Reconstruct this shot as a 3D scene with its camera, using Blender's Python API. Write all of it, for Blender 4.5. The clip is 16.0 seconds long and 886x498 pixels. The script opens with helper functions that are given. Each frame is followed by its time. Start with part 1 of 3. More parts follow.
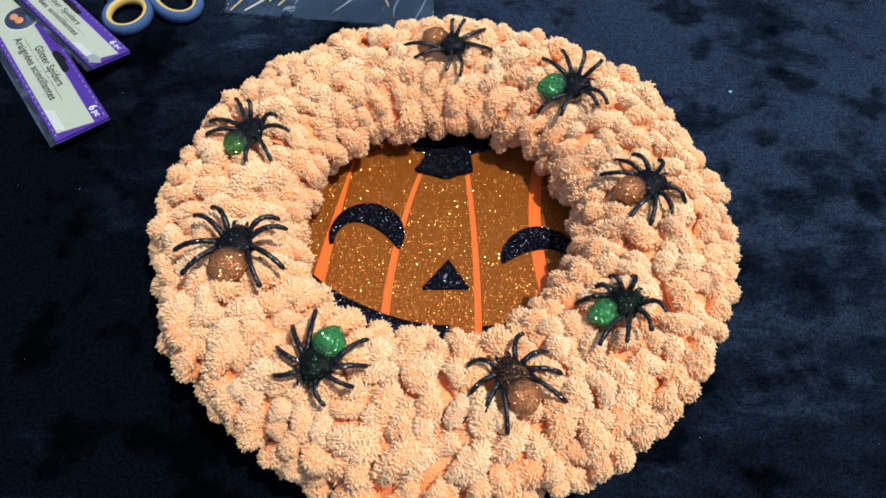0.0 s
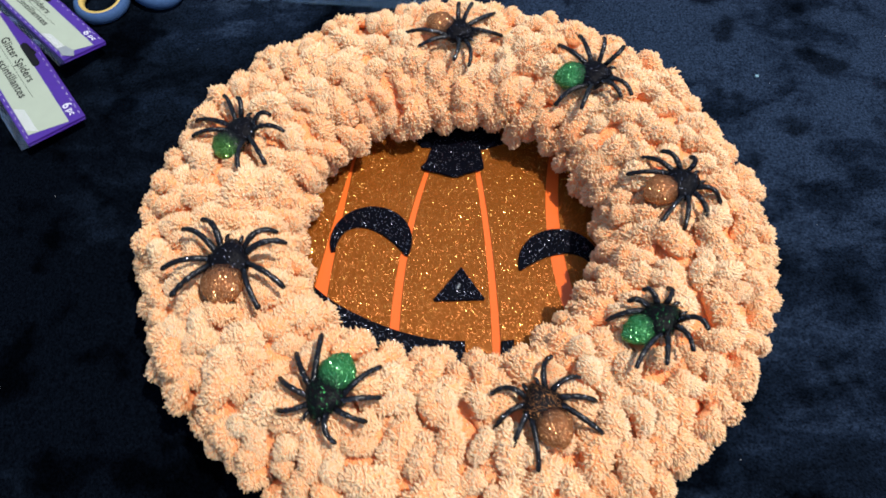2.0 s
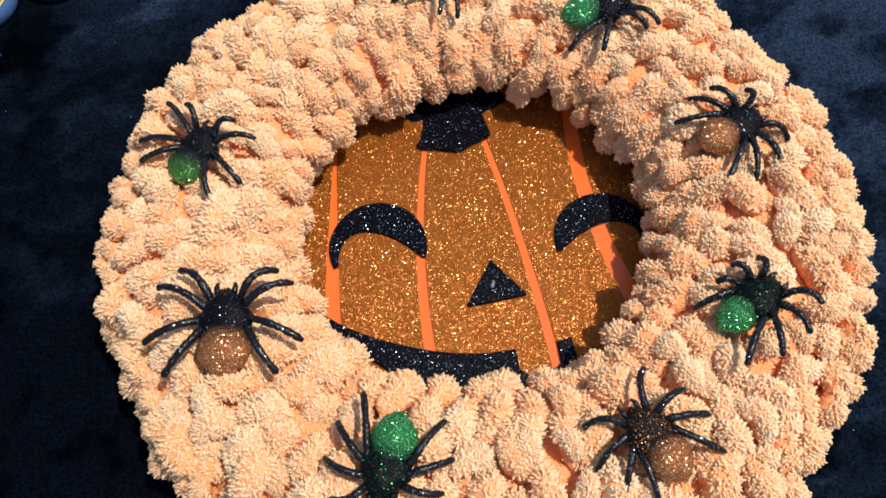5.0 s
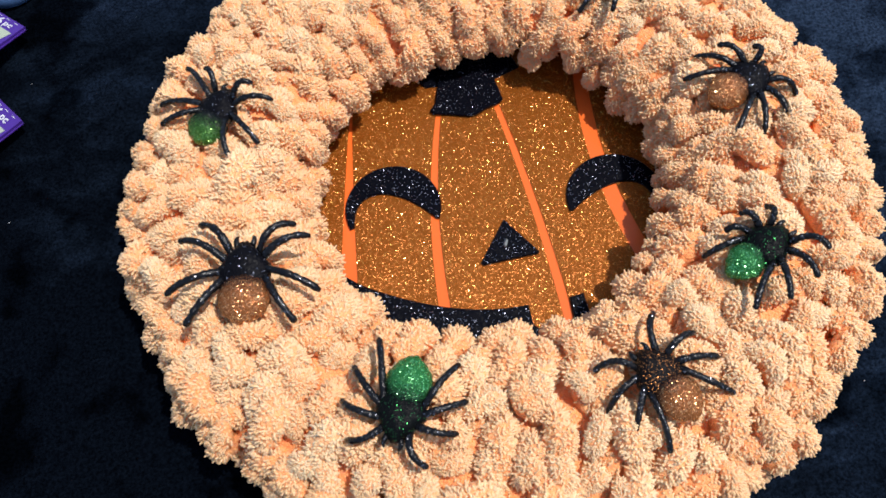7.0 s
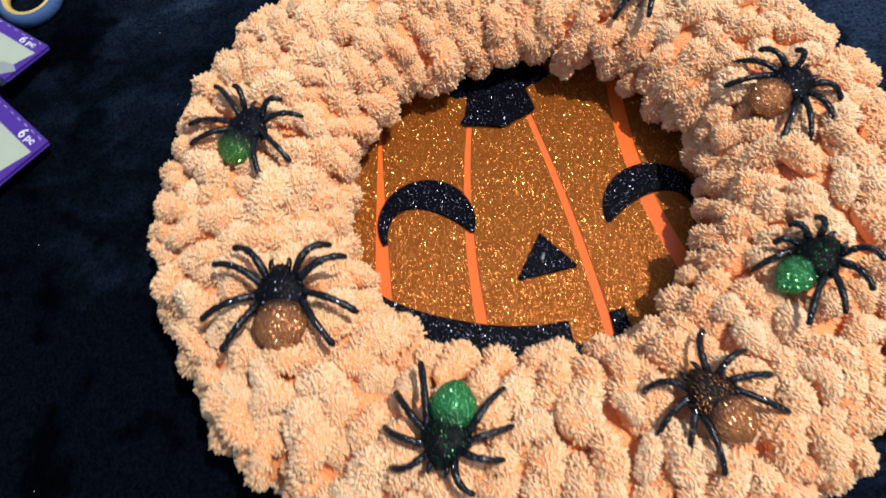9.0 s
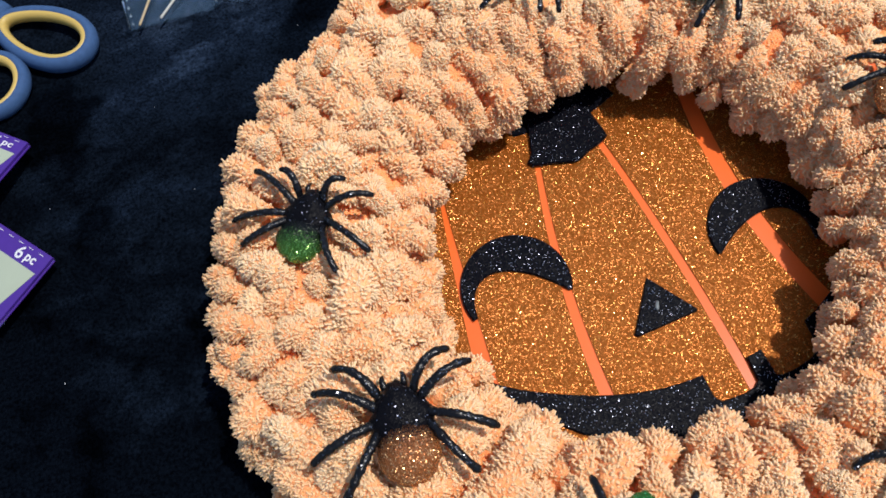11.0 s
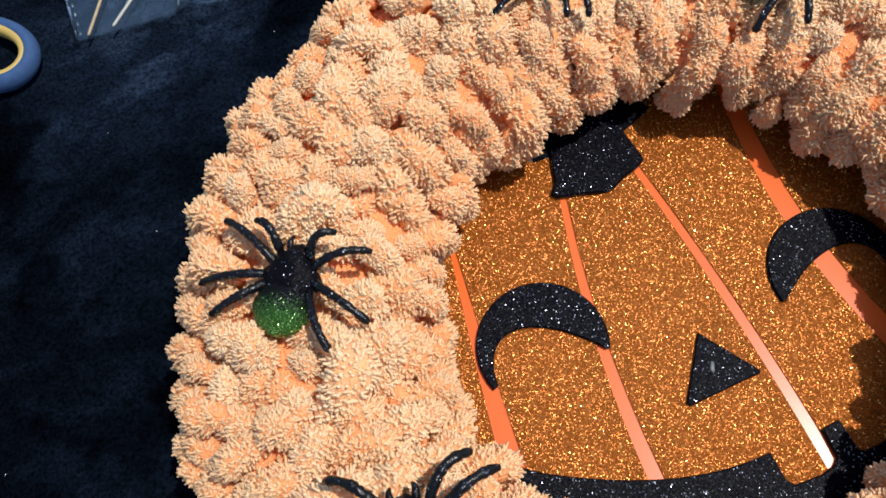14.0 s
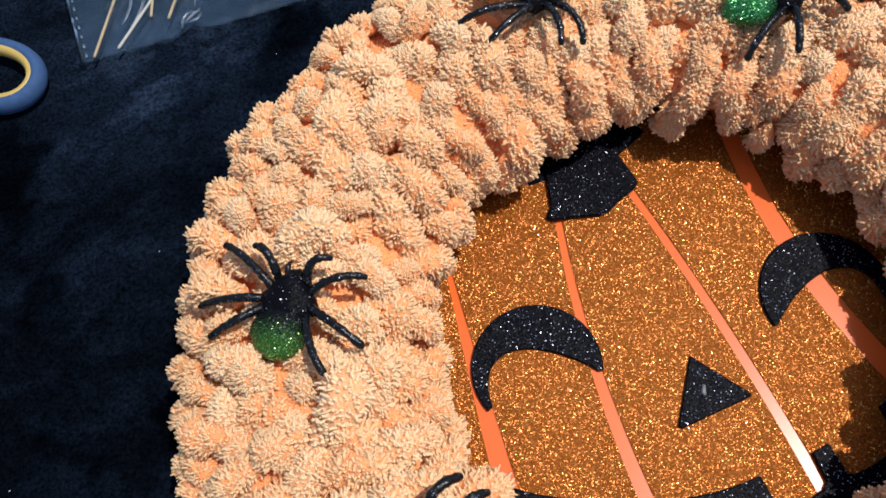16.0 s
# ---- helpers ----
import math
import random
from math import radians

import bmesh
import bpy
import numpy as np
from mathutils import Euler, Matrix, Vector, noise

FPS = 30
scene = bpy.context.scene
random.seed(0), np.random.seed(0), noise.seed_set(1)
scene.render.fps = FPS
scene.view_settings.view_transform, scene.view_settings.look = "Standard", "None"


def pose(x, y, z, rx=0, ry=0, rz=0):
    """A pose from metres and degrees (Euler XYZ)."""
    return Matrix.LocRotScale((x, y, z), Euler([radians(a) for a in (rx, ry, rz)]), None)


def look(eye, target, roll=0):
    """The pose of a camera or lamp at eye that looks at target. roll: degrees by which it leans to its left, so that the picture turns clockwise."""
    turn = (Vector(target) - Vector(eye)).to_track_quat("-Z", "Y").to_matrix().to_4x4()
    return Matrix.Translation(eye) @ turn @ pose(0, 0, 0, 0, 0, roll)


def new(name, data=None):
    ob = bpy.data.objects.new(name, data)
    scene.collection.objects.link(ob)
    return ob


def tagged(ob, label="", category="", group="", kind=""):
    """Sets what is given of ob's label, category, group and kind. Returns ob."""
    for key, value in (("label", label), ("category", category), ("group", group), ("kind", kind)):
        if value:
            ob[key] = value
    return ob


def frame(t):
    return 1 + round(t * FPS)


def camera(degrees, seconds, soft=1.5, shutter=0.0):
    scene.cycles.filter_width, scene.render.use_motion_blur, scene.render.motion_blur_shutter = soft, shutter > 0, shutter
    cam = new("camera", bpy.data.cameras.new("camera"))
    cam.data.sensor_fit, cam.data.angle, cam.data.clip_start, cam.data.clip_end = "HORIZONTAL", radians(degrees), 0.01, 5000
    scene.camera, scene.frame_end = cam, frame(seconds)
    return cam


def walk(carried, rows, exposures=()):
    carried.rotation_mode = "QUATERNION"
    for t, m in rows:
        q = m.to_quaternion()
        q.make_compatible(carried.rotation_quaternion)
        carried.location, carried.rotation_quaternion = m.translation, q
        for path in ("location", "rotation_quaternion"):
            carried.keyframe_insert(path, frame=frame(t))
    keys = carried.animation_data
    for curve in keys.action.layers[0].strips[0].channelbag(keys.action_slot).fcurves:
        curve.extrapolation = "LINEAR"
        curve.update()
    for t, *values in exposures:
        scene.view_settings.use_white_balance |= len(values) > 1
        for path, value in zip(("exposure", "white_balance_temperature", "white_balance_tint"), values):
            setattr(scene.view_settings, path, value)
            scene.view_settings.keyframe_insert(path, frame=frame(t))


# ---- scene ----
# ---- camera ----
cam = camera(54.9, 16.0, soft=1.7, shutter=0.45)
METRES, EYE, TILT, LEAN, TURN = 0.45, 0.4595, -57.1, 0.63, 0.0
ROWS = [
    (0.0, 0.0, 0.0, 0.0, -0.0, 0.0, 0.0),
    (0.5, -0.0132, 0.0143, 0.01, 0.13, -0.35, -0.41),
    (1.0, -0.0206, 0.0367, 0.0258, -0.05, -0.86, -0.26),
    (1.5, -0.014, 0.0525, 0.0323, -0.4, -1.38, 0.06),
    (2.0, -0.0333, 0.0965, 0.0471, -0.99, -1.96, 1.12),
    (2.5, -0.0836, 0.1463, 0.1147, -3.02, -2.84, 5.34),
    (3.0, -0.1277, 0.2109, 0.1646, -6.92, -5.02, 10.4),
    (3.5, -0.1076, 0.2684, 0.1587, -8.57, -7.09, 11.47),
    (4.0, -0.1192, 0.2817, 0.1524, -7.69, -8.06, 10.05),
    (6.5, -0.1108, 0.2721, 0.098, -4.85, -8.06, 11.2),
    (7.0, -0.1217, 0.2595, 0.0922, -5.01, -7.73, 11.3),
    (7.5, -0.1448, 0.2434, 0.0784, -4.88, -7.45, 10.82),
    (8.0, -0.1517, 0.2314, 0.0714, -4.49, -7.53, 10.49),
    (8.5, -0.1374, 0.2355, 0.0815, -4.14, -7.59, 10.91),
    (9.0, -0.1379, 0.2828, 0.1129, -4.16, -7.72, 12.6),
    (9.5, -0.1727, 0.3634, 0.1733, -5.44, -8.61, 15.97),
    (12.0, -0.2558, 0.4825, 0.2286, -11.91, -11.31, 21.71),
    (12.5, -0.2554, 0.5468, 0.2371, -12.17, -11.78, 22.2),
    (13.0, -0.242, 0.5676, 0.2472, -11.93, -12.44, 22.12),
    (13.5, -0.2293, 0.5712, 0.2533, -11.51, -12.55, 22.16),
    (14.0, -0.2269, 0.5728, 0.2609, -11.14, -12.49, 21.88),
    (14.5, -0.2218, 0.5688, 0.2659, -10.93, -12.36, 21.76),
    (15.0, -0.2155, 0.5652, 0.2693, -10.95, -12.4, 21.95),
    (15.5, -0.2137, 0.5602, 0.2744, -10.78, -12.15, 21.82),
    (16.0, -0.2125, 0.562, 0.2734, -10.46, -11.97, 21.74),
]
walk(cam, [(t, pose(0, -0.30, EYE, TILT, LEAN, TURN) @ pose(METRES * x, METRES * y, METRES * z, 90 + pitch, roll, yaw)) for t, x, y, z, yaw, pitch, roll in ROWS],
     exposures=[(0.0, 0.32), (6.5, 0.29), (8.5, 0.26), (12.0, 0.1), (16.0, 0.1)])

# ---- light: clear sky and a high sun ----
SUN_AZIMUTH, SUN_HEIGHT = -14.0, 69.0
world = bpy.data.worlds.new("sky")
scene.world = world
world.use_nodes = True
wn = world.node_tree
sky = wn.nodes.new("ShaderNodeTexSky")
sky.sky_type = "NISHITA"
sky.sun_disc = False
sky.sun_elevation = radians(SUN_HEIGHT)
sky.sun_rotation = radians(90 - SUN_AZIMUTH)
wn.links.new(sky.outputs["Color"], wn.nodes["Background"].inputs["Color"])
wn.nodes["Background"].inputs["Strength"].default_value = 0.145
sun_data = bpy.data.lights.new("sun", "SUN")
sun_data.energy, sun_data.angle, sun_data.color = 3.7, radians(0.6), (1.0, 0.97, 0.92)
sun = new("sun", sun_data)
ca, sa, ch, sh = (math.cos(radians(SUN_AZIMUTH)), math.sin(radians(SUN_AZIMUTH)), math.cos(radians(SUN_HEIGHT)), math.sin(radians(SUN_HEIGHT)))
sun.matrix_world = look((3 * ca * ch, 3 * sa * ch, 3 * sh), (0, 0, 0))


# ---- materials ----
def shader(name):
    m = bpy.data.materials.new(name)
    m.use_nodes = True
    t = m.node_tree
    return m, t, t.nodes["Principled BSDF"]


def node(t, kind, **values):
    n = t.nodes.new(kind)
    for k, v in values.items():
        if k in n.inputs:
            n.inputs[k].default_value = v
    return n


def noise_tex(t, scale, detail=4.0, rough=0.6, distort=0.0, coords=None):
    n = node(t, "ShaderNodeTexNoise", Scale=scale, Detail=detail, Roughness=rough, Distortion=distort)
    if coords is None:
        coords = t.nodes.new("ShaderNodeTexCoord").outputs["Object"]
    t.links.new(coords, n.inputs["Vector"])
    return n


def ramp(t, source, stops):
    r = t.nodes.new("ShaderNodeValToRGB")
    r.color_ramp.elements[0].position, r.color_ramp.elements[0].color = stops[0][0], (*stops[0][1], 1)
    r.color_ramp.elements[1].position, r.color_ramp.elements[1].color = stops[-1][0], (*stops[-1][1], 1)
    for p, c in stops[1:-1]:
        r.color_ramp.elements.new(p).color = (*c, 1)
    t.links.new(source, r.inputs["Fac"])
    return r


def bump(t, p, height, strength, distance):
    b = node(t, "ShaderNodeBump", Strength=strength, Distance=distance)
    t.links.new(height, b.inputs["Height"])
    t.links.new(b.outputs["Normal"], p.inputs["Normal"])
    return b


def mix_colour(t, factor, a, b):
    m = t.nodes.new("ShaderNodeMix")
    m.data_type = "RGBA"
    if isinstance(factor, float):
        m.inputs[0].default_value = factor
    else:
        t.links.new(factor, m.inputs[0])
    for socket, value in ((m.inputs[6], a), (m.inputs[7], b)):
        if isinstance(value, tuple):
            socket.default_value = (*value, 1)
        else:
            t.links.new(value, socket)
    return m.outputs[2]


def plain(name, colour, rough=0.5, grain=0.15, scale=300.0, relief=0.1, metal=0.0, coat=0.0):
    m, t, p = shader(name)
    n = noise_tex(t, scale)
    dark = tuple(c * (1 - grain) for c in colour)
    r = ramp(t, n.outputs["Fac"], [(0.3, dark), (0.7, colour)])
    t.links.new(r.outputs["Color"], p.inputs["Base Color"])
    p.inputs["Roughness"].default_value, p.inputs["Metallic"].default_value = rough, metal
    p.inputs["Coat Weight"].default_value = coat
    bump(t, p, n.outputs["Fac"], relief, 0.0005)
    return m


def yarn(name, low, high, depth, relief, sink):
    """Chenille: matt fibre. Light sinks into it (depth, and sink for its share) and comes out warmer."""
    m, t, p = shader(name)
    n = noise_tex(t, 75.0, 2.0)
    info = t.nodes.new("ShaderNodeObjectInfo")
    spread = value_math(t, "ADD", value_math(t, "MULTIPLY", n.outputs["Fac"], 0.6), value_math(t, "MULTIPLY", info.outputs["Random"], 0.4))
    colour = ramp(t, spread, [(0.30, low), (0.66, high)]).outputs["Color"]
    t.links.new(colour, p.inputs["Base Color"])
    p.inputs["Roughness"].default_value = 0.95
    p.inputs["Specular IOR Level"].default_value = 0.0
    if depth:
        p.inputs["Subsurface Weight"].default_value = sink
        p.inputs["Subsurface Radius"].default_value = (1.0, 0.90, 0.82)
        p.inputs["Subsurface Scale"].default_value = depth
    if relief:
        bump(t, p, noise_tex(t, 950.0, 2.0, 0.55).outputs["Fac"], relief, 0.0022)
    return m


def vector_math(t, operation, a, b):
    n = t.nodes.new("ShaderNodeVectorMath")
    n.operation = operation
    for socket, value in zip(n.inputs, (a, b)):
        if isinstance(value, tuple):
            socket.default_value = value
        elif value is not None:
            t.links.new(value, socket)
    return n


def value_math(t, operation, *values):
    n = t.nodes.new("ShaderNodeMath")
    n.operation = operation
    for socket, value in zip(n.inputs, values):
        if isinstance(value, float):
            socket.default_value = value
        else:
            t.links.new(value, socket)
    return n.outputs["Value"]


def glitter(name, base, flake, share, scale=2200.0, spread=0.9, rough=0.2, metal=0.5, second=None, split=(0.0, 0.004), calm=0.45):
    """Glitter: fine grains and sparse larger round flakes, each with a tilt of its own; second: a colour that takes over along the object's x."""
    m, t, p = shader(name)
    co = t.nodes.new("ShaderNodeTexCoord").outputs["Object"]
    fine = node(t, "ShaderNodeTexVoronoi", Scale=scale)
    wide = node(t, "ShaderNodeTexVoronoi", Scale=scale * 0.48)
    for v in (fine, wide):
        t.links.new(co, v.inputs["Vector"])
    sep, chance = t.nodes.new("ShaderNodeSeparateColor"), t.nodes.new("ShaderNodeSeparateColor")
    t.links.new(fine.outputs["Color"], sep.inputs["Color"])
    t.links.new(wide.outputs["Color"], chance.inputs["Color"])
    is_flake = value_math(t, "MULTIPLY", value_math(t, "GREATER_THAN", chance.outputs["Blue"], 1.0 - share), value_math(t, "LESS_THAN", wide.outputs["Distance"], 0.42))
    leans = []
    for v, amount in ((fine, spread * calm), (wide, spread)):
        n = vector_math(t, "SCALE", vector_math(t, "SUBTRACT", v.outputs["Color"], (0.5, 0.5, 0.5)).outputs["Vector"], None)
        n.inputs["Scale"].default_value = amount
        leans.append(n.outputs["Vector"])
    lean = mix_colour(t, is_flake, *leans)
    geo = t.nodes.new("ShaderNodeNewGeometry")
    total = vector_math(t, "ADD", geo.outputs["Normal"], lean)
    t.links.new(vector_math(t, "NORMALIZE", total.outputs["Vector"], None).outputs["Vector"], p.inputs["Normal"])
    dark = tuple(c * 0.62 for c in base)
    grains = ramp(t, sep.outputs["Green"], [(0.0, dark), (1.0, base)]).outputs["Color"]
    colour = mix_colour(t, is_flake, grains, flake)
    if second:
        axis = t.nodes.new("ShaderNodeSeparateXYZ")
        t.links.new(co, axis.inputs["Vector"])
        wob = value_math(t, "MULTIPLY_ADD", sep.outputs["Blue"], 0.009, -0.0045)
        where = t.nodes.new("ShaderNodeMapRange")
        where.inputs["From Min"].default_value, where.inputs["From Max"].default_value = split
        t.links.new(value_math(t, "ADD", axis.outputs["X"], wob), where.inputs["Value"])
        colour = mix_colour(t, where.outputs["Result"], colour, second)
    t.links.new(colour, p.inputs["Base Color"])
    t.links.new(value_math(t, "MAXIMUM", value_math(t, "MULTIPLY", is_flake, 0.95), metal), p.inputs["Metallic"])
    p.inputs["Roughness"].default_value = rough
    return m


def velvet():
    m, t, p = shader("navy_velvet")
    co = t.nodes.new("ShaderNodeTexCoord").outputs["Object"]
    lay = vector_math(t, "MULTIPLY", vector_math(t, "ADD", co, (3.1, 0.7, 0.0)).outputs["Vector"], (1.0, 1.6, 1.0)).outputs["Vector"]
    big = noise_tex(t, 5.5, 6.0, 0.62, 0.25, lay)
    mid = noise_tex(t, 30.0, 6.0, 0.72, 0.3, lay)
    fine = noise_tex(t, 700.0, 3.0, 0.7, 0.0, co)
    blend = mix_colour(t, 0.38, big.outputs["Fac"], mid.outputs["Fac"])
    # broad dark and light bands painted in, for how light falls across the cloth
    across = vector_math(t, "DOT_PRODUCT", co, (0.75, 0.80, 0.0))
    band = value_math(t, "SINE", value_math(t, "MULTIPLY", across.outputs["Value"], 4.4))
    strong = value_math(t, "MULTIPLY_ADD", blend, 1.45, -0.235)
    # nap holds both the random mottling and the painted bands
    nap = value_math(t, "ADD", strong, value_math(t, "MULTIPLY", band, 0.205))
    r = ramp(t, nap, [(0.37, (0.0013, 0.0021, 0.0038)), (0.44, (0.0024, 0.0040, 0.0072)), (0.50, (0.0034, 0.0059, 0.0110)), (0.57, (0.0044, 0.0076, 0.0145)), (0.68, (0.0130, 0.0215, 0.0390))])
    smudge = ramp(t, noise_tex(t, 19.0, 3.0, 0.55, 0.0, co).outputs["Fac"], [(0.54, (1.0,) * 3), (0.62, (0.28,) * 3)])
    pressed = t.nodes.new("ShaderNodeMix")
    pressed.data_type, pressed.blend_type = "RGBA", "MULTIPLY"
    pressed.inputs[0].default_value = 1.0
    t.links.new(r.outputs["Color"], pressed.inputs[6])
    t.links.new(smudge.outputs["Color"], pressed.inputs[7])
    speck = ramp(t, fine.outputs["Fac"], [(0.36, (0.25,) * 3), (0.66, (1.95,) * 3)]).outputs["Color"]
    m2 = t.nodes.new("ShaderNodeMix")
    m2.data_type, m2.blend_type = "RGBA", "MULTIPLY"
    m2.inputs[0].default_value = 0.8
    t.links.new(pressed.outputs[2], m2.inputs[6])
    t.links.new(speck, m2.inputs[7])
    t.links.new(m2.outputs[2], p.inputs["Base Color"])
    p.inputs["Roughness"].default_value = 0.9
    p.inputs["Specular IOR Level"].default_value = 0.0
    # the sheen follows the painted bands too
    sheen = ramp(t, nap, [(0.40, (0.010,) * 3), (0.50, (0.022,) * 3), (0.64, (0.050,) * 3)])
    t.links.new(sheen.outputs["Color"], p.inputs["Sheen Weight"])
    p.inputs["Sheen Roughness"].default_value = 0.33
    p.inputs["Sheen Tint"].default_value = (0.42, 0.62, 1.0, 1)
    bump(t, p, fine.outputs["Fac"], 0.6, 0.0012)
    return m


def clear_film(name, haze=0.10, rough=0.08, scale=45.0, crease=0.006):
    m = bpy.data.materials.new(name)
    m.use_nodes = True
    t = m.node_tree
    t.nodes.remove(t.nodes["Principled BSDF"])
    out = t.nodes["Material Output"]
    clear = node(t, "ShaderNodeBsdfTransparent")
    clear.inputs["Color"].default_value = (0.96, 0.98, 1.0, 1)
    # bluish share: milky film, with sky reflection put into its colour
    dull = node(t, "ShaderNodeBsdfDiffuse")
    dull.inputs["Color"].default_value = (0.30, 0.60, 0.95, 1)
    gloss = node(t, "ShaderNodeBsdfGlossy", Roughness=rough)
    first, second = t.nodes.new("ShaderNodeMixShader"), t.nodes.new("ShaderNodeMixShader")
    first.inputs[0].default_value = haze
    t.links.new(clear.outputs[0], first.inputs[1])
    t.links.new(dull.outputs[0], first.inputs[2])
    fresnel = node(t, "ShaderNodeFresnel", IOR=1.5)
    n = noise_tex(t, scale, 2.0, 0.5, 0.4)
    b = node(t, "ShaderNodeBump", Strength=0.8, Distance=crease)
    t.links.new(n.outputs["Fac"], b.inputs["Height"])
    t.links.new(b.outputs["Normal"], gloss.inputs["Normal"])
    t.links.new(fresnel.outputs[0], second.inputs[0])
    t.links.new(first.outputs[0], second.inputs[1])
    t.links.new(gloss.outputs[0], second.inputs[2])
    t.links.new(second.outputs[0], out.inputs["Surface"])
    return m


# One yarn; core and loops get deeper orange than the pile, painted-in crevice glow
YARN = yarn("chenille_core", (0.93, 0.36, 0.14), (0.95, 0.44, 0.20), 0.0016, 0.9, 0.6)
LOOP = yarn("chenille_loop", (0.98, 0.38, 0.160), (0.985, 0.46, 0.225), 0.0032, 0.9, 0.6)
PILE = yarn("chenille_pile", (0.785, 0.455, 0.242), (0.795, 0.532, 0.316), 0.0007, 0.0, 0.65)
ORANGE_SPOT = plain("orange_spot", (0.86, 0.150, 0.035), 0.7, 0.2, 900.0, 0.3)
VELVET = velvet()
FLOOR = plain("floor_paint", (0.25, 0.24, 0.22), 0.7, 0.3, 8.0)
FOAM = plain("orange_foam", (0.74, 0.128, 0.020), 0.27, 0.05, 900.0, 0.03)
FOAM.node_tree.nodes["Principled BSDF"].inputs["Specular IOR Level"].default_value = 0.35
GOLD = glitter("orange_glitter", (0.300, 0.083, 0.0095), (0.95, 0.53, 0.13), 0.50, 4300.0, 1.9, 0.22, 0.43, calm=0.31)
BLACK = glitter("black_glitter", (0.00204, 0.002312, 0.0051), (0.3128, 0.3332, 0.408), 0.07, 4000.0, 1.5, 0.34, 0.0, calm=0.3)
BLACK.node_tree.nodes["Principled BSDF"].inputs["Specular IOR Level"].default_value = 0.04
PLASTIC = glitter("black_plastic", (0.00476, 0.00476, 0.00612), (0.22, 0.23, 0.26), 0.12, 3400.0, 0.9, 0.27, 0.0)
COPPER = glitter("copper_glitter", (0.31, 0.105, 0.034), (0.95, 0.54, 0.24), 0.48, 4300.0, 1.4, 0.24, 0.40, (0.00544, 0.00544, 0.00748), (-0.0065, -0.0005), 0.7)
GREEN = glitter("green_glitter", (0.022, 0.155, 0.040), (0.30, 0.80, 0.34), 0.38, 4300.0, 1.4, 0.26, 0.30, (0.00544, 0.00544, 0.00748), (-0.005, -0.001), 0.7)
GREEN_BLACK = glitter("green_black_glitter", (0.045, 0.140, 0.022), (0.42, 0.78, 0.24), 0.38, 4300.0, 1.4, 0.26, 0.30, (0.00544, 0.00612, 0.00748), (-0.0105, -0.0055), 0.7)
SPECK_COPPER = glitter("copper_specks", (0.00816, 0.00612, 0.00612), (0.442, 0.1836, 0.0612), 0.30, 4600.0, 1.3, 0.34, 0.0)
SPECK_GREEN = glitter("green_specks", (0.0040, 0.0050, 0.0055), (0.04, 0.22, 0.07), 0.12, 4400.0, 1.3, 0.34, 0.0)
SPECK_BLACK = glitter("black_specks", (0.0040, 0.0040, 0.0060), (0.20, 0.21, 0.27), 0.06, 4400.0, 1.3, 0.34, 0.0)
PLASTIC.node_tree.nodes["Principled BSDF"].inputs["Specular IOR Level"].default_value = 0.25
for bright in (GOLD, COPPER, GREEN, GREEN_BLACK):
    bright.node_tree.nodes["Principled BSDF"].inputs["Specular IOR Level"].default_value = 0.15
for dull in (SPECK_COPPER, SPECK_GREEN, SPECK_BLACK):
    dull.node_tree.nodes["Principled BSDF"].inputs["Specular IOR Level"].default_value = 0.05
PURPLE = plain("purple_card", (0.0476, 0.01292, 0.1972), 0.45, 0.1, 200.0)
CREAM = plain("cream_card", (0.31, 0.35, 0.265), 0.42, 0.06, 120.0)
WHITE = plain("white_print", (0.544, 0.544, 0.5712), 0.6, 0.05)
INK = plain("black_ink", (0.008, 0.008, 0.010), 0.6, 0.1)
INK.node_tree.nodes["Principled BSDF"].inputs["Specular IOR Level"].default_value = 0.08
NAVY = plain("navy_print", (0.0136, 0.0204, 0.0476), 0.5, 0.2)
PEACH = plain("peach_print", (0.51, 0.1904, 0.068), 0.55, 0.2)
GREY = plain("grey_tape", (0.204, 0.2244, 0.2312), 0.4, 0.1)
BLUE = plain("blue_plastic", (0.0374, 0.08296, 0.187), 0.75, 0.22, 400.0, 0.05)
BLUE.node_tree.nodes["Principled BSDF"].inputs["Specular IOR Level"].default_value = 0.2
YELLOW = plain("yellow_rubber", (0.4624, 0.3196, 0.0816), 0.5, 0.06, 400.0, 0.06)
PALE_BLUE = plain("pale_blue_paper", (0.238, 0.4216, 0.51), 0.6, 0.1)
STEEL = plain("steel", (0.6, 0.6, 0.62), 0.25, 0.1, 300.0, 0.02, 1.0)
WOOD = plain("pale_wood", (0.4216, 0.3196, 0.1836), 0.6, 0.25, 400.0)
PAPER = plain("white_paper", (0.4216, 0.408, 0.3604), 0.6, 0.08, 400.0)
FILM = clear_film("clear_film", 0.018, 0.05, 60.0)
CREASE = clear_film("film_crease", 0.03, 0.28, 60.0, 0.0)
SLEEVE = clear_film("clear_sleeve", 0.010, 0.10, 30.0, 0.002)


# ---- building helpers ----
def part(name, bm, material, parent=None, label="", smooth=True):
    mesh = bpy.data.meshes.new(name)
    bm.to_mesh(mesh)
    bm.free()
    for f in mesh.polygons:
        f.use_smooth = smooth
    mesh.materials.append(material)
    ob = new(name, mesh)
    ob.parent = parent
    return tagged(ob, label)


def thing(name, label, category, m=None, group="", kind=""):
    ob = new(name)
    ob.empty_display_size = 0.02
    if m is not None:
        ob.matrix_basis = m
    return tagged(ob, label, category, group, kind)


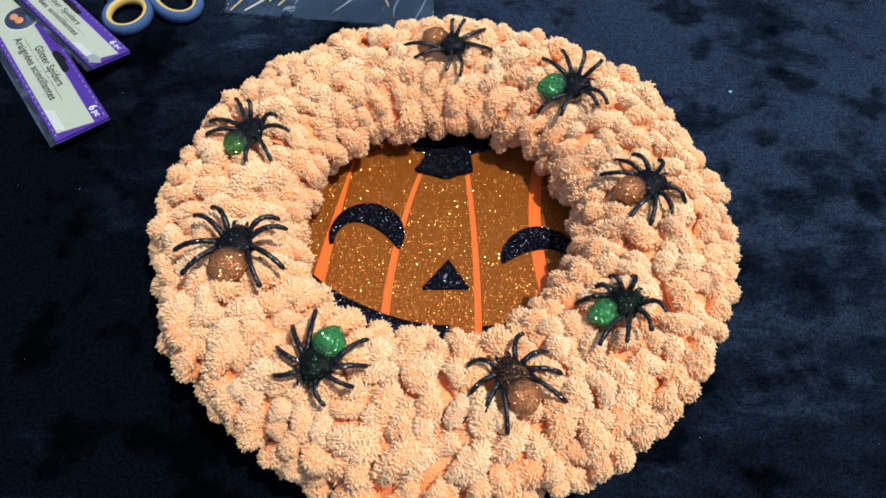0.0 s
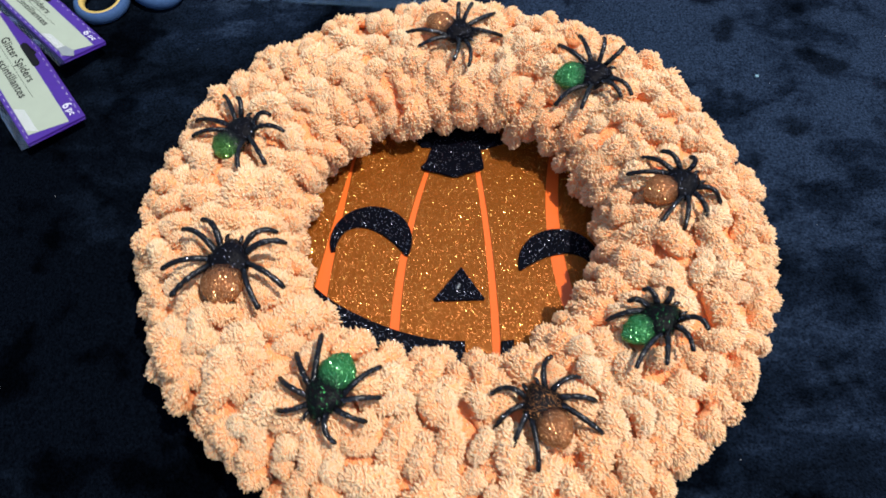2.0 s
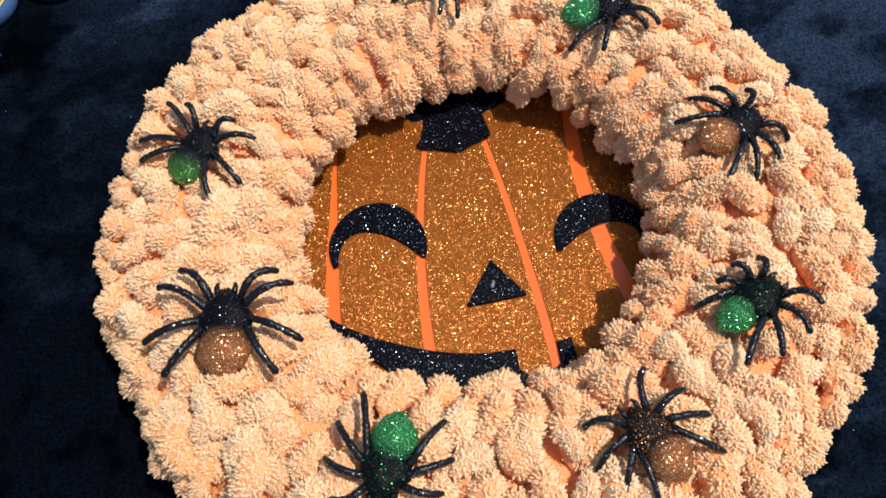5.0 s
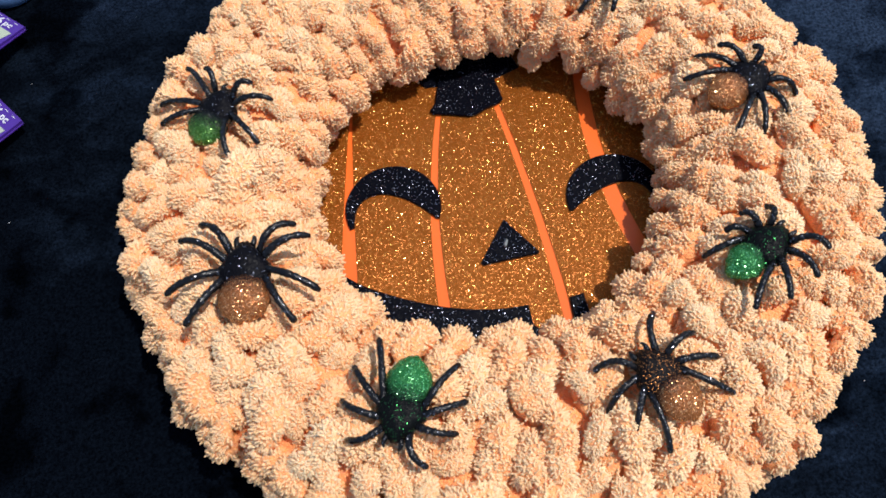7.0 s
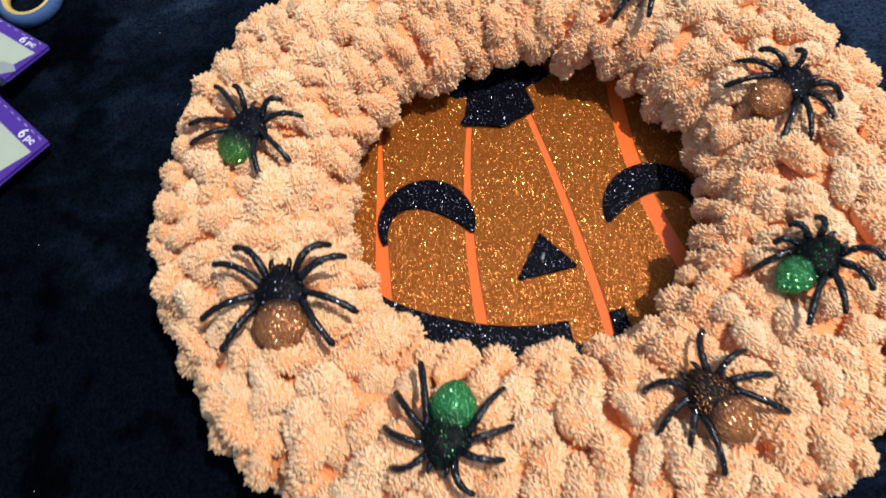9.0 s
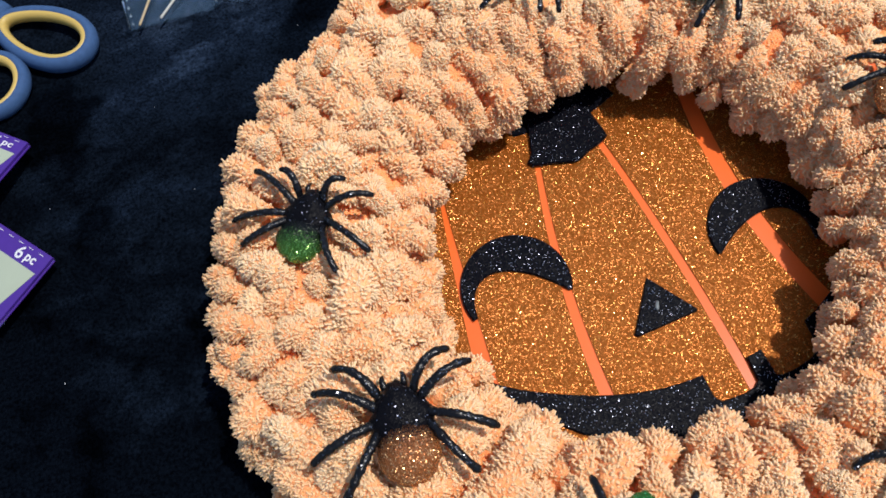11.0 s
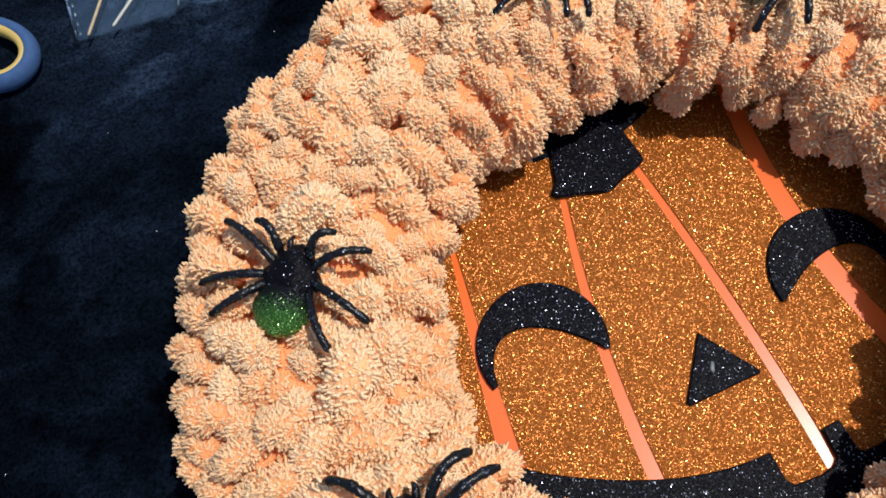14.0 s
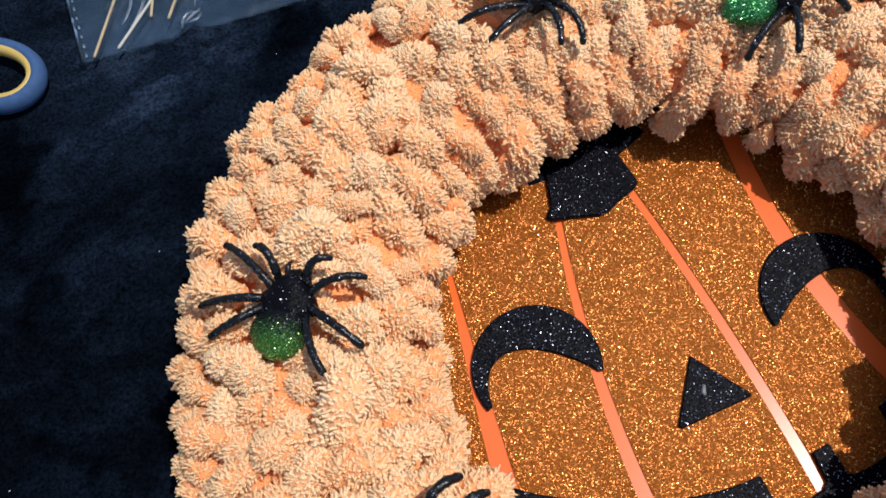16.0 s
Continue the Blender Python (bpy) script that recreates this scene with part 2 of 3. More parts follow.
def slab(outline, z0, z1, edge=0.0004):
    """A sheet cut to an outline, with softened upper edges."""
    bm = bmesh.new()
    n = len(outline)
    cx, cy = sum(p[0] for p in outline) / n, sum(p[1] for p in outline) / n
    low = [bm.verts.new((x, y, z0)) for x, y in outline]
    mid = [bm.verts.new((x, y, z1 - edge)) for x, y in outline]
    top = []
    for i, (x, y) in enumerate(outline):
        a, b = Vector(outline[i - 1]), Vector(outline[(i + 1) % n])
        d = (b - a)
        d = Vector((-d.y, d.x)).normalized() * edge if d.length > 1e-9 else Vector((cx - x, cy - y)).normalized() * edge
        top.append(bm.verts.new((x + d.x, y + d.y, z1)))
    for i in range(n):
        j = (i + 1) % n
        bm.faces.new((low[i], low[j], mid[j], mid[i]))
        bm.faces.new((mid[i], mid[j], top[j], top[i]))
    f = bm.faces.new(top)
    g = bm.faces.new(low[::-1])
    bmesh.ops.triangulate(bm, faces=[f, g])
    bmesh.ops.recalc_face_normals(bm, faces=bm.faces)
    return bm


def tube(path, radii, sides=10, close=False, flat=1.0):
    """A round bar swept along a path, tapered by radii; flat squashes it in height."""
    bm = bmesh.new()
    pts = [Vector(p) for p in path]
    rings = []
    n = len(pts)
    for i, p in enumerate(pts):
        if close:
            d = pts[(i + 1) % n] - pts[i - 1]
        else:
            d = pts[min(i + 1, n - 1)] - pts[max(i - 1, 0)]
        d.normalize()
        side = d.cross(Vector((0, 0, 1)))
        side = side.normalized() if side.length > 1e-6 else Vector((1, 0, 0))
        up = side.cross(d)
        r = radii[i] if isinstance(radii, (list, tuple)) else radii
        rings.append([bm.verts.new(p + side * math.cos(a) * r + up * math.sin(a) * r * flat) for a in [2 * math.pi * k / sides for k in range(sides)]])
    for i in range(n if close else n - 1):
        a, b = rings[i], rings[(i + 1) % n]
        for k in range(sides):
            bm.faces.new((a[k], a[(k + 1) % sides], b[(k + 1) % sides], b[k]))
    if not close:
        bm.faces.new(rings[0][::-1])
        bm.faces.new(rings[-1])
    bmesh.ops.recalc_face_normals(bm, faces=bm.faces)
    return bm


def bezier(a, b, c, d, n):
    a, b, c, d = Vector(a), Vector(b), Vector(c), Vector(d)
    return [a * (1 - t) ** 3 + b * 3 * t * (1 - t) ** 2 + c * 3 * t * t * (1 - t) + d * t ** 3 for t in [i / (n - 1) for i in range(n)]]


def through_points(points, y):
    """The x at height y of the smooth curve through (x, y) points."""
    total = 0.0
    for i, (xi, yi) in enumerate(points):
        w = xi
        for j, (_, yj) in enumerate(points):
            if j != i:
                w *= (y - yj) / (yi - yj)
        total += w
    return total


# ---- ground and cloth ----
CX, CY = -0.006, -0.004


def cloth_height(x, y):
    r = math.hypot(x - CX, y - CY)
    away = min(max((r - 0.19) / 0.08, 0.0), 1.0)
    v = noise.fractal(Vector((x * 6.0, y * 6.0, 3.1)), 1.0, 2.0, 3)
    ridge = 1.0 - abs(noise.noise(Vector((x * 9.0 + 0.6 * y, y * 5.0 - 0.5 * x, 7.7))))
    small = noise.fractal(Vector((x * 40.0, y * 40.0, 1.3)), 1.0, 2.0, 3)
    return -0.0008 + away * (0.0035 * v + 0.006 * max(ridge - 0.72, 0) / 0.28 + 0.0006 * small)


bm = bmesh.new()
N = 200
axis = [1.4 * math.sinh(2.0 * (2 * i / N - 1)) / math.sinh(2.0) for i in range(N + 1)]
grid = [[bm.verts.new((x, y, cloth_height(x, y))) for x in axis] for y in axis]
for j in range(N):
    for i in range(N):
        bm.faces.new((grid[j][i], grid[j][i + 1], grid[j + 1][i + 1], grid[j + 1][i]))
rim = [e for e in bm.edges if e.is_boundary]
skirt = bmesh.ops.extrude_edge_only(bm, edges=rim)
for v in skirt["geom"]:
    if isinstance(v, bmesh.types.BMVert):
        v.co.z = -0.014
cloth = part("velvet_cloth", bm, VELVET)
tagged(cloth, "dark navy crushed velvet cloth with swirled nap and painted broad bands of shade, spread flat", "cloth")

bm = bmesh.new()
bmesh.ops.create_grid(bm, x_segments=8, y_segments=8, size=60.0)
bmesh.ops.translate(bm, vec=(0, 0, -0.014), verts=bm.verts)
tagged(part("ground", bm, FLOOR, smooth=False), "plain grey ground under the cloth", "ground", kind="structure")

# ---- pumpkin sign ----
sign = thing("pumpkin_sign", "orange glitter foam pumpkin with a smiling black face inside the wreath", "decoration")
circle = [(CX + 0.118 * math.cos(a) * (1 + 0.03 * math.cos(6 * a)), CY + 0.106 * math.sin(a)) for a in [2 * math.pi * k / 96 for k in range(96)]]
part("backing", slab(circle, 0.0, 0.0034), FOAM, sign, "smooth bright orange foam backing", smooth=False)

STRIPES = [
    (0.0011, 0.0054, [(-0.0675, 0.058), (-0.0735, 0.026), (-0.0812, -0.0195)]),
    (0.0016, 0.0030, [(-0.0205, 0.0545), (-0.0347, -0.005), (-0.0400, -0.052)]),
    (0.0018, 0.0025, [(0.0117, 0.0525), (0.0152, 0.003), (0.0163, -0.060)]),
    (0.0039, 0.0046, [(0.0578, 0.0515), (0.0546, 0.010), (0.0610, -0.048)]),
]


def rib_edge(k, side, y):
    w0, w1, pts = STRIPES[k]
    w = w0 + (w1 - w0) * min(max((0.06 - y) / 0.12, 0), 1)
    return through_points(pts, y) + side * w


ys = [0.094 - 0.188 * i / 48 for i in range(49)]
for k in range(5):
    left = [(rib_edge(k - 1, 1, y) if k > 0 else -9.0, y) for y in ys]
    right = [(rib_edge(k, -1, y) if k < 4 else 9.0, y) for y in ys]
    outline = []
    for (x, y) in left + right[::-1]:
        reach = 0.114 * math.sqrt(max(1 - ((y - CY) / 0.103) ** 2, 0.0))
        outline.append((min(max(x, CX - reach), CX + reach), y))
    clean = [p for i, p in enumerate(outline) if (Vector(p) - Vector(outline[i - 1])).length > 1e-5]
    part("glitter_panel", slab(clean[::-1], 0.0034, 0.0040, 0.0002), GOLD, sign, "orange glitter foam panel" if k == 0 else "", smooth=False)


def crescent(place, n=30, z0=0.0040, z1=0.0056, edge=0.0004):
    """A closed eye cut from foam: a round outer arc and a flatter inner one; place moves it on the sign."""
    bm = bmesh.new()
    rows = []
    inner = bezier((-0.0750, -0.0005, 0), (-0.0730, 0.0220, 0), (-0.0520, 0.0210, 0), (-0.0338, -0.0048, 0), n + 1)
    for i in range(n + 1):
        t = radians(197 - 224 * i / n)
        o = place(Vector((-0.0540 + 0.0243 * math.cos(t), 0.0060 + 0.0243 * math.sin(t))))
        q = place(inner[i].to_2d())
        s = (q - o).normalized() * edge
        rows.append([bm.verts.new((*p, z)) for p, z in ((o, z0), (o, z1 - edge), (o + s, z1), (q - s, z1), (q, z1 - edge), (q, z0))])
    for i in range(n):
        for k in range(6):
            j = (k + 1) % 6
            bm.faces.new((rows[i][k], rows[i][j], rows[i + 1][j], rows[i + 1][k]))
    bm.faces.new(rows[0])
    bm.faces.new(rows[-1][::-1])
    bmesh.ops.recalc_face_normals(bm, faces=bm.faces)
    return bm


def mirrored(p):
    """Across the face's leaning midline."""
    axis, mid = Vector((math.cos(radians(80)), math.sin(radians(80)))), Vector((0.0010, -0.0037))
    d = p - mid
    return mid + axis * (2 * d.dot(axis)) - d


part("eye", crescent(lambda p: p), BLACK, sign, "black glitter foam closed eye", smooth=False)
part("eye", crescent(mirrored), BLACK, sign, "black glitter foam closed eye", smooth=False)
part("nose", slab([(-0.0015, -0.0135), (-0.0180, -0.0342), (-0.0170, -0.0355), (0.0105, -0.0355), (0.0112, -0.0345)], 0.0040, 0.0056), BLACK, sign, "black glitter foam triangle nose", smooth=False)
bm = slab([(-0.0048, -0.0270), (-0.0030, -0.0245), (-0.0022, -0.0252), (-0.0036, -0.0282), (-0.0048, -0.0290)], 0.0056, 0.0059, 0.0001)
part("fleck", bm, GREY, sign, "small grey fleck of dried glue")

smile_top = [(-0.086, -0.024)] + [(-0.078 + 0.077 * i / 14, -0.0315 - 0.0290 * math.sin(math.pi / 2 * i / 14) ** 0.9) for i in range(15)]
smile_right = [(-0.0012, -0.0705), (0.0008, -0.0732), (0.0110, -0.0740), (0.0160, -0.0732), (0.0182, -0.0715), (0.0190, -0.0612), (0.0260, -0.0606), (0.0262, -0.0720), (0.0280, -0.0732), (0.034, -0.0733), (0.042, -0.0722), (0.0465, -0.0702), (0.0482, -0.0660), (0.0490, -0.0570), (0.056, -0.0548), (0.064, -0.0510), (0.075, -0.0465), (0.084, -0.036)]
smile_low = [(0.092, -0.038), (0.078, -0.060), (0.058, -0.078), (0.034, -0.0865), (0.010, -0.0885), (-0.012, -0.0855), (-0.034, -0.0775), (-0.056, -0.0630), (-0.074, -0.0450), (-0.088, -0.030)]
part("mouth", slab((smile_top + smile_right + smile_low)[::-1], 0.0040, 0.0056), BLACK, sign, "black glitter foam grin with one square tooth", smooth=False)
part("stem_cap", slab([(-0.0235, 0.0745), (-0.0150, 0.0738), (0.0150, 0.0715), (0.0215, 0.0735), (0.0290, 0.0760), (0.0265, 0.0850), (0.020, 0.094), (-0.010, 0.098), (-0.026, 0.090), (-0.0265, 0.0800)], 0.0040, 0.0050), BLACK, sign, "black glitter foam stem base", smooth=False)
part("stem", slab([(-0.0150, 0.0810), (-0.0168, 0.0730), (-0.0205, 0.0622), (-0.0240, 0.0585), (-0.0225, 0.0562), (-0.0120, 0.0530), (-0.0045, 0.0502), (-0.0010, 0.0502), (0.0050, 0.0528), (0.0115, 0.0543), (0.0152, 0.0562), (0.0152, 0.0590), (0.0140, 0.0700), (0.0145, 0.0830), (-0.0130, 0.0860)], 0.0050, 0.0066), BLACK, sign, "black glitter foam stem", smooth=False)

# ---- yarn wreath ----
wreath = thing("yarn_wreath", "round wreath of fluffy peach-orange chenille yarn lying on the cloth", "wreath")
WX, WY = -0.0070, -0.0055
RING, TUBE_W, TUBE_H, TUBE_Z = 0.1280, 0.0424, 0.0255, 0.0290
# where yarn is lowered under a spider: x, y, height; tuned so the camera sees its body
PRESSED = [(-0.1201, -0.0475, 0.0648), (-0.0670, -0.1109, 0.0680), (0.0326, -0.1263, 0.0680), (-0.1275, 0.0415, 0.0546),
           (0.1100, 0.0010, 0.0545), (0.0879, -0.0826, 0.0655), (-0.0010, 0.1240, 0.0540), (0.0755, 0.0815, 0.0590)]


def tube_point(theta, phi, w=TUBE_W, h=TUBE_H):
    """A point of the ring's skin; the ring is wound thicker on one side, its rim drawn in at one place to fit the
    camera's view.
    """
    flat = 0.0060 * math.exp(-((theta % (2 * math.pi) - 3.98) / 0.38) ** 2) * max(math.cos(phi), 0) if w else 0.0
    r = RING + (w + 0.0010 * math.cos(theta) - 0.0012 * math.sin(theta)) * math.cos(phi) - flat
    swell = 1.0 - 0.10 * math.sin(theta)
    return Vector((WX + r * math.cos(theta), WY + r * math.sin(theta), (TUBE_Z + h * math.sin(phi)) * swell))


def quad_mesh(name, points, quads, shades):
    """A smooth mesh from arrays: points, four corners a face, and the material of each face (0: strand, 1: pile)."""
    mesh = bpy.data.meshes.new(name)
    mesh.vertices.add(len(points))
    mesh.vertices.foreach_set("co", np.ascontiguousarray(points, dtype=np.float32).ravel())
    mesh.loops.add(4 * len(quads))
    mesh.loops.foreach_set("vertex_index", np.ascontiguousarray(quads, dtype=np.int32).ravel())
    mesh.polygons.add(len(quads))
    mesh.polygons.foreach_set("loop_start", np.arange(0, 4 * len(quads), 4, dtype=np.int32))
    mesh.polygons.foreach_set("material_index", np.ascontiguousarray(shades, dtype=np.int32))
    mesh.polygons.foreach_set("use_smooth", np.ones(len(quads), dtype=bool))
    mesh.materials.append(LOOP)
    mesh.materials.append(PILE)
    mesh.update(calc_edges=True)
    return mesh


def unit(v):
    return v / np.maximum(np.linalg.norm(v, axis=-1, keepdims=True), 1e-9)


def plush(rng, P, strand, skin, tufts, where):
    """The strand with blunt little tufts of fibre spread over it, by area, where it is asked for."""
    sides = 4
    c = P[strand]
    area = np.linalg.norm(np.cross(c[:, 2] - c[:, 0], c[:, 3] - c[:, 1]), axis=1) * where
    f = rng.choice(len(strand), tufts, p=area / area.sum())
    u, v = rng.random((tufts, 1)), rng.random((tufts, 1))
    root = (c[f, 0] * (1 - u) + c[f, 1] * u) * (1 - v) + (c[f, 3] * (1 - u) + c[f, 2] * u) * v
    up = unit(skin[strand[f, 0]] + rng.normal(0, 0.25, (tufts, 3)))
    one = unit(np.cross(up, rng.normal(0, 1, (tufts, 3))))
    two = np.cross(up, one)
    wide, tall = rng.uniform(0.00042, 0.00076, (tufts, 1)), rng.uniform(0.0006, 0.0018, (tufts, 1))
    # the fibres stand in uneven bundles
    tall = tall * (1 + 0.45 * np.sin(root @ np.array([1900.0, 1300.0, 1700.0])) * np.sin(root @ np.array([900.0, -2100.0, 1500.0])))[:, None]
    verts, quads = [P], [strand]
    for level, girth in ((-0.0001, 1.0), (tall, 0.60)):
        for j in range(sides):
            q = 2 * math.pi * j / sides + 0.5 * (girth < 1)
            verts.append(root + up * level + (one * math.cos(q) + two * math.sin(q)) * wide * girth)
    at = len(P) + np.arange(tufts)
    for j in range(sides):
        k = (j + 1) % sides
        quads.append(np.stack([at + tufts * j, at + tufts * k, at + tufts * (sides + k), at + tufts * (sides + j)], -1))
    quads.append(np.stack([at + tufts * (sides + j) for j in range(sides)], -1))
    shades = np.r_[np.zeros(len(strand), int), np.ones(tufts * (sides + 1), int)]
    return np.concatenate(verts), np.concatenate(quads), shades


around_n, across_n = 150, 30
P = np.array([tube_point(2 * math.pi * i / around_n, 2 * math.pi * k / across_n, TUBE_W - 0.0042 + 0.0022 * noise.noise(Vector((i * 0.45, k * 0.5, 2.0))), TUBE_H - 0.0042 + 0.0022 * noise.noise(Vector((i * 0.45, k * 0.5, 2.0)))) for i in range(around_n) for k in range(across_n)])
centre = np.array([tube_point(2 * math.pi * i / around_n, 0.0, 0.0, 0.0) for i in range(around_n) for k in range(across_n)])
i, k = np.meshgrid(np.arange(around_n), np.arange(across_n), indexing="ij")
band = np.stack([i * across_n + k, ((i + 1) % around_n) * across_n + k, ((i + 1) % around_n) * across_n + (k + 1) % across_n, i * across_n + (k + 1) % across_n], -1).reshape(-1, 4)
lean = unit(P - centre)
core = new("core", quad_mesh("core", *plush(np.random.default_rng(5), P, band, lean, 4000, lean[band[:, 0], 2] > -0.2)))
core.data.materials[0] = YARN
core.parent = wreath
tagged(core, "yarn-wrapped ring under the loops")


def puff(seed, length, radius, bend, tufts=380):
    """A plump bent loop of chenille, x along it, z outward: its strand, and a plush of short fibres that stand in bundles."""
    rng = np.random.default_rng(seed)
    rows, cols = 18, 20
    s = -np.cos(np.pi * np.linspace(0.004, 0.996, rows))
    a = np.linspace(0, 2 * np.pi, cols, endpoint=False)
    half = length / 2
    prof = radius * np.sqrt(np.clip(1 - np.abs(s) ** 2.8, 0, 1)) * (1 + 0.09 * np.sin(2.6 * s + seed * 2.1))
    sway = 0.22 * half * math.sin(seed * 1.7)
    X = (half * s)[:, None] + 0 * a[None]
    Y = prof[:, None] * np.cos(a)[None] + sway * (s ** 2)[:, None]
    Z = prof[:, None] * np.sin(a)[None] * 1.10 - bend * (s ** 2)[:, None] * half
    P = np.stack([X, Y, Z], -1).reshape(-1, 3)
    mid = np.stack([X * 0.70, 0 * Y + sway * (s ** 2)[:, None], 0 * Z - bend * (s ** 2)[:, None] * half], -1).reshape(-1, 3)
    out = unit(P - mid)
    swell = np.array([noise.noise(Vector(p) * 150.0 + Vector((seed * 3.7, 0, 0))) for p in P])
    grain = np.array([noise.noise(Vector(p) * 520.0 + Vector((0, 0, seed * 2.3))) for p in P])
    P = P + out * (0.0019 * swell + 0.0007 * grain)[:, None]
    G = P.reshape(rows, cols, 3)
    skin = unit(np.cross(np.roll(G, -1, 1) - np.roll(G, 1, 1), np.gradient(G, axis=0)).reshape(-1, 3))
    skin = unit(skin * np.where(np.sum(skin * out, axis=1, keepdims=True) < 0, -1, 1) + 0.4 * out)
    i, k = np.meshgrid(np.arange(rows - 1), np.arange(cols), indexing="ij")
    strand = np.stack([i * cols + k, i * cols + (k + 1) % cols, (i + 1) * cols + (k + 1) % cols, (i + 1) * cols + k], -1).reshape(-1, 4)
    # No tufts on the underside, so creases show the orange that stands for glow
    return plush(rng, P, strand, skin, tufts, np.clip(skin[strand[:, 0], 2] + 0.08, 0, 0.45))


rng = random.Random(11)
KINDS = []
for k in range(12):
    form = (k + 1, 0.0168 + 0.0092 * (k % 4) / 3, 0.0050 + 0.0013 * (k % 3) / 2, 0.32 + 0.08 * (k % 5))
    KINDS.append((quad_mesh("yarn_loop", *puff(*form)), *puff(*form, 290)))
SMALL = [puff(40 + k, 0.0150 + 0.002 * k, 0.0050, 0.10, 90) for k in range(3)]

# rows of loops, evenly spaced round the ring's section
angles, walked = [-22.0], 0.0
for step in range(1, 2200):
    deg = -22 + 0.1 * step
    walked += math.hypot(TUBE_W * math.sin(radians(deg)), TUBE_H * math.cos(radians(deg))) * radians(0.1)
    if walked > 0.0124:
        angles.append(deg)
        walked = 0.0
spots = []
for j, deg in enumerate(angles):
    r = RING + TUBE_W * math.cos(radians(deg))
    count = int(2 * math.pi * r / 0.0134)
    for i in range(count):
        th = 2 * math.pi * (i + 0.5 * (j % 2) + rng.uniform(-0.30, 0.30)) / count
        ph = radians(deg + rng.uniform(-7, 7))
        p = tube_point(th, ph)
        along = (tube_point(th, ph + 0.02) - p).normalized()
        around = Vector((-math.sin(th), math.cos(th), 0))
        out = around.cross(along).normalized()
        if out.dot(p - Vector((WX + RING * math.cos(th), WY + RING * math.sin(th), TUBE_Z))) < 0:
            out = -out
        turn = radians(rng.gauss(12, 42) if deg < 105 else rng.gauss(4, 14))
        x = (along * math.cos(turn) + around * math.sin(turn)).normalized()
        tip = radians(rng.uniform(-20, 20))
        x = (x * math.cos(tip) + out * math.sin(tip)).normalized()
        y = out.cross(x).normalized()
        z = x.cross(y)
        size = rng.uniform(0.74, 1.18)
        m = Matrix((x, y, z)).transposed().to_4x4()
        m.translation = p + out * rng.uniform(-0.0044, 0.0034)
        for sx, sy, sz in PRESSED:
            gap = math.hypot(m.translation.x - sx, m.translation.y - sy)
            if gap < 0.026:
                m.translation.z = min(m.translation.z, max(sz - 0.0050 + 0.20 * max(gap - 0.013, 0), m.translation.z - 0.0045))
        # short round loops on the near half, long ones laid side by side on the far half
        long = rng.choice((1, 2, 3)) if math.sin(th) > 0.25 else rng.choice((0, 0, 1, 2, 3))
        spots.append((deg, m @ Matrix.Scale(size, 4), 4 * rng.randrange(3) + long))

near = sorted(range(len(spots)), key=lambda i: abs(spots[i][0] - 88))[:300]
chosen = set(near)
rest = []
for i, (deg, m, k) in enumerate(spots):
    if i in chosen:
        ob = new("yarn_loop", KINDS[k][0])
        ob.parent = wreath
        ob.matrix_basis = m
    else:
        rest.append((m, KINDS[k][1:]))
# a lower layer of short loops, that shows in the gaps
for j, deg in enumerate((12, 34, 54, 74, 94, 114, 134, 154, 174)):
    count = 24
    for i in range(count):
        th, ph = 2 * math.pi * (i + 0.5 * (j % 2) + rng.uniform(-0.3, 0.3)) / count, radians(deg + rng.uniform(-6, 6))
        p = tube_point(th, ph, TUBE_W - 0.0052, TUBE_H - 0.0052)
        z = (p - tube_point(th, 0.0, 0.0, 0.0)).normalized()
        x = z.cross(Vector((rng.uniform(-1, 1), rng.uniform(-1, 1), rng.uniform(-1, 1)))).normalized()
        m = Matrix((x, z.cross(x), z)).transposed().to_4x4()
        m.translation = p
        rest.append((m, SMALL[rng.randrange(3)]))
rest_v, rest_f, rest_n, base = [], [], [], 0
for m, (P, F, S) in rest:
    M = np.array(m)
    rest_v.append(P @ M[:3, :3].T + M[:3, 3])
    rest_f.append(F + base)
    rest_n.append(S)
    base += len(P)
lower = new("yarn_sides", quad_mesh("yarn_sides", *[np.concatenate(r) for r in (rest_v, rest_f, rest_n)]))
lower.parent = wreath
tagged(lower, "tufted yarn loops round the rims", kind="stuff")


# ---- spiders ----
def ball(nu, nv, fn):
    """A closed round form: fn(direction) gives the point for each direction, poles along x."""
    bm = bmesh.new()
    rows = []
    for i in range(1, nu):
        a = math.pi * i / nu
        rows.append([bm.verts.new(fn(Vector((math.cos(a), math.sin(a) * math.cos(b), math.sin(a) * math.sin(b))))) for b in [2 * math.pi * k / nv for k in range(nv)]])
    first, last = bm.verts.new(fn(Vector((1, 0, 0)))), bm.verts.new(fn(Vector((-1, 0, 0))))
    for i in range(len(rows) - 1):
        for k in range(nv):
            bm.faces.new((rows[i][k], rows[i + 1][k], rows[i + 1][(k + 1) % nv], rows[i][(k + 1) % nv]))
    for k in range(nv):
        bm.faces.new((first, rows[0][k], rows[0][(k + 1) % nv]))
        bm.faces.new((last, rows[-1][(k + 1) % nv], rows[-1][k]))
    bmesh.ops.recalc_face_normals(bm, faces=bm.faces)
    return bm


def rough_skin(p, amount, scale):
    return amount * noise.noise(Vector(p) * scale)


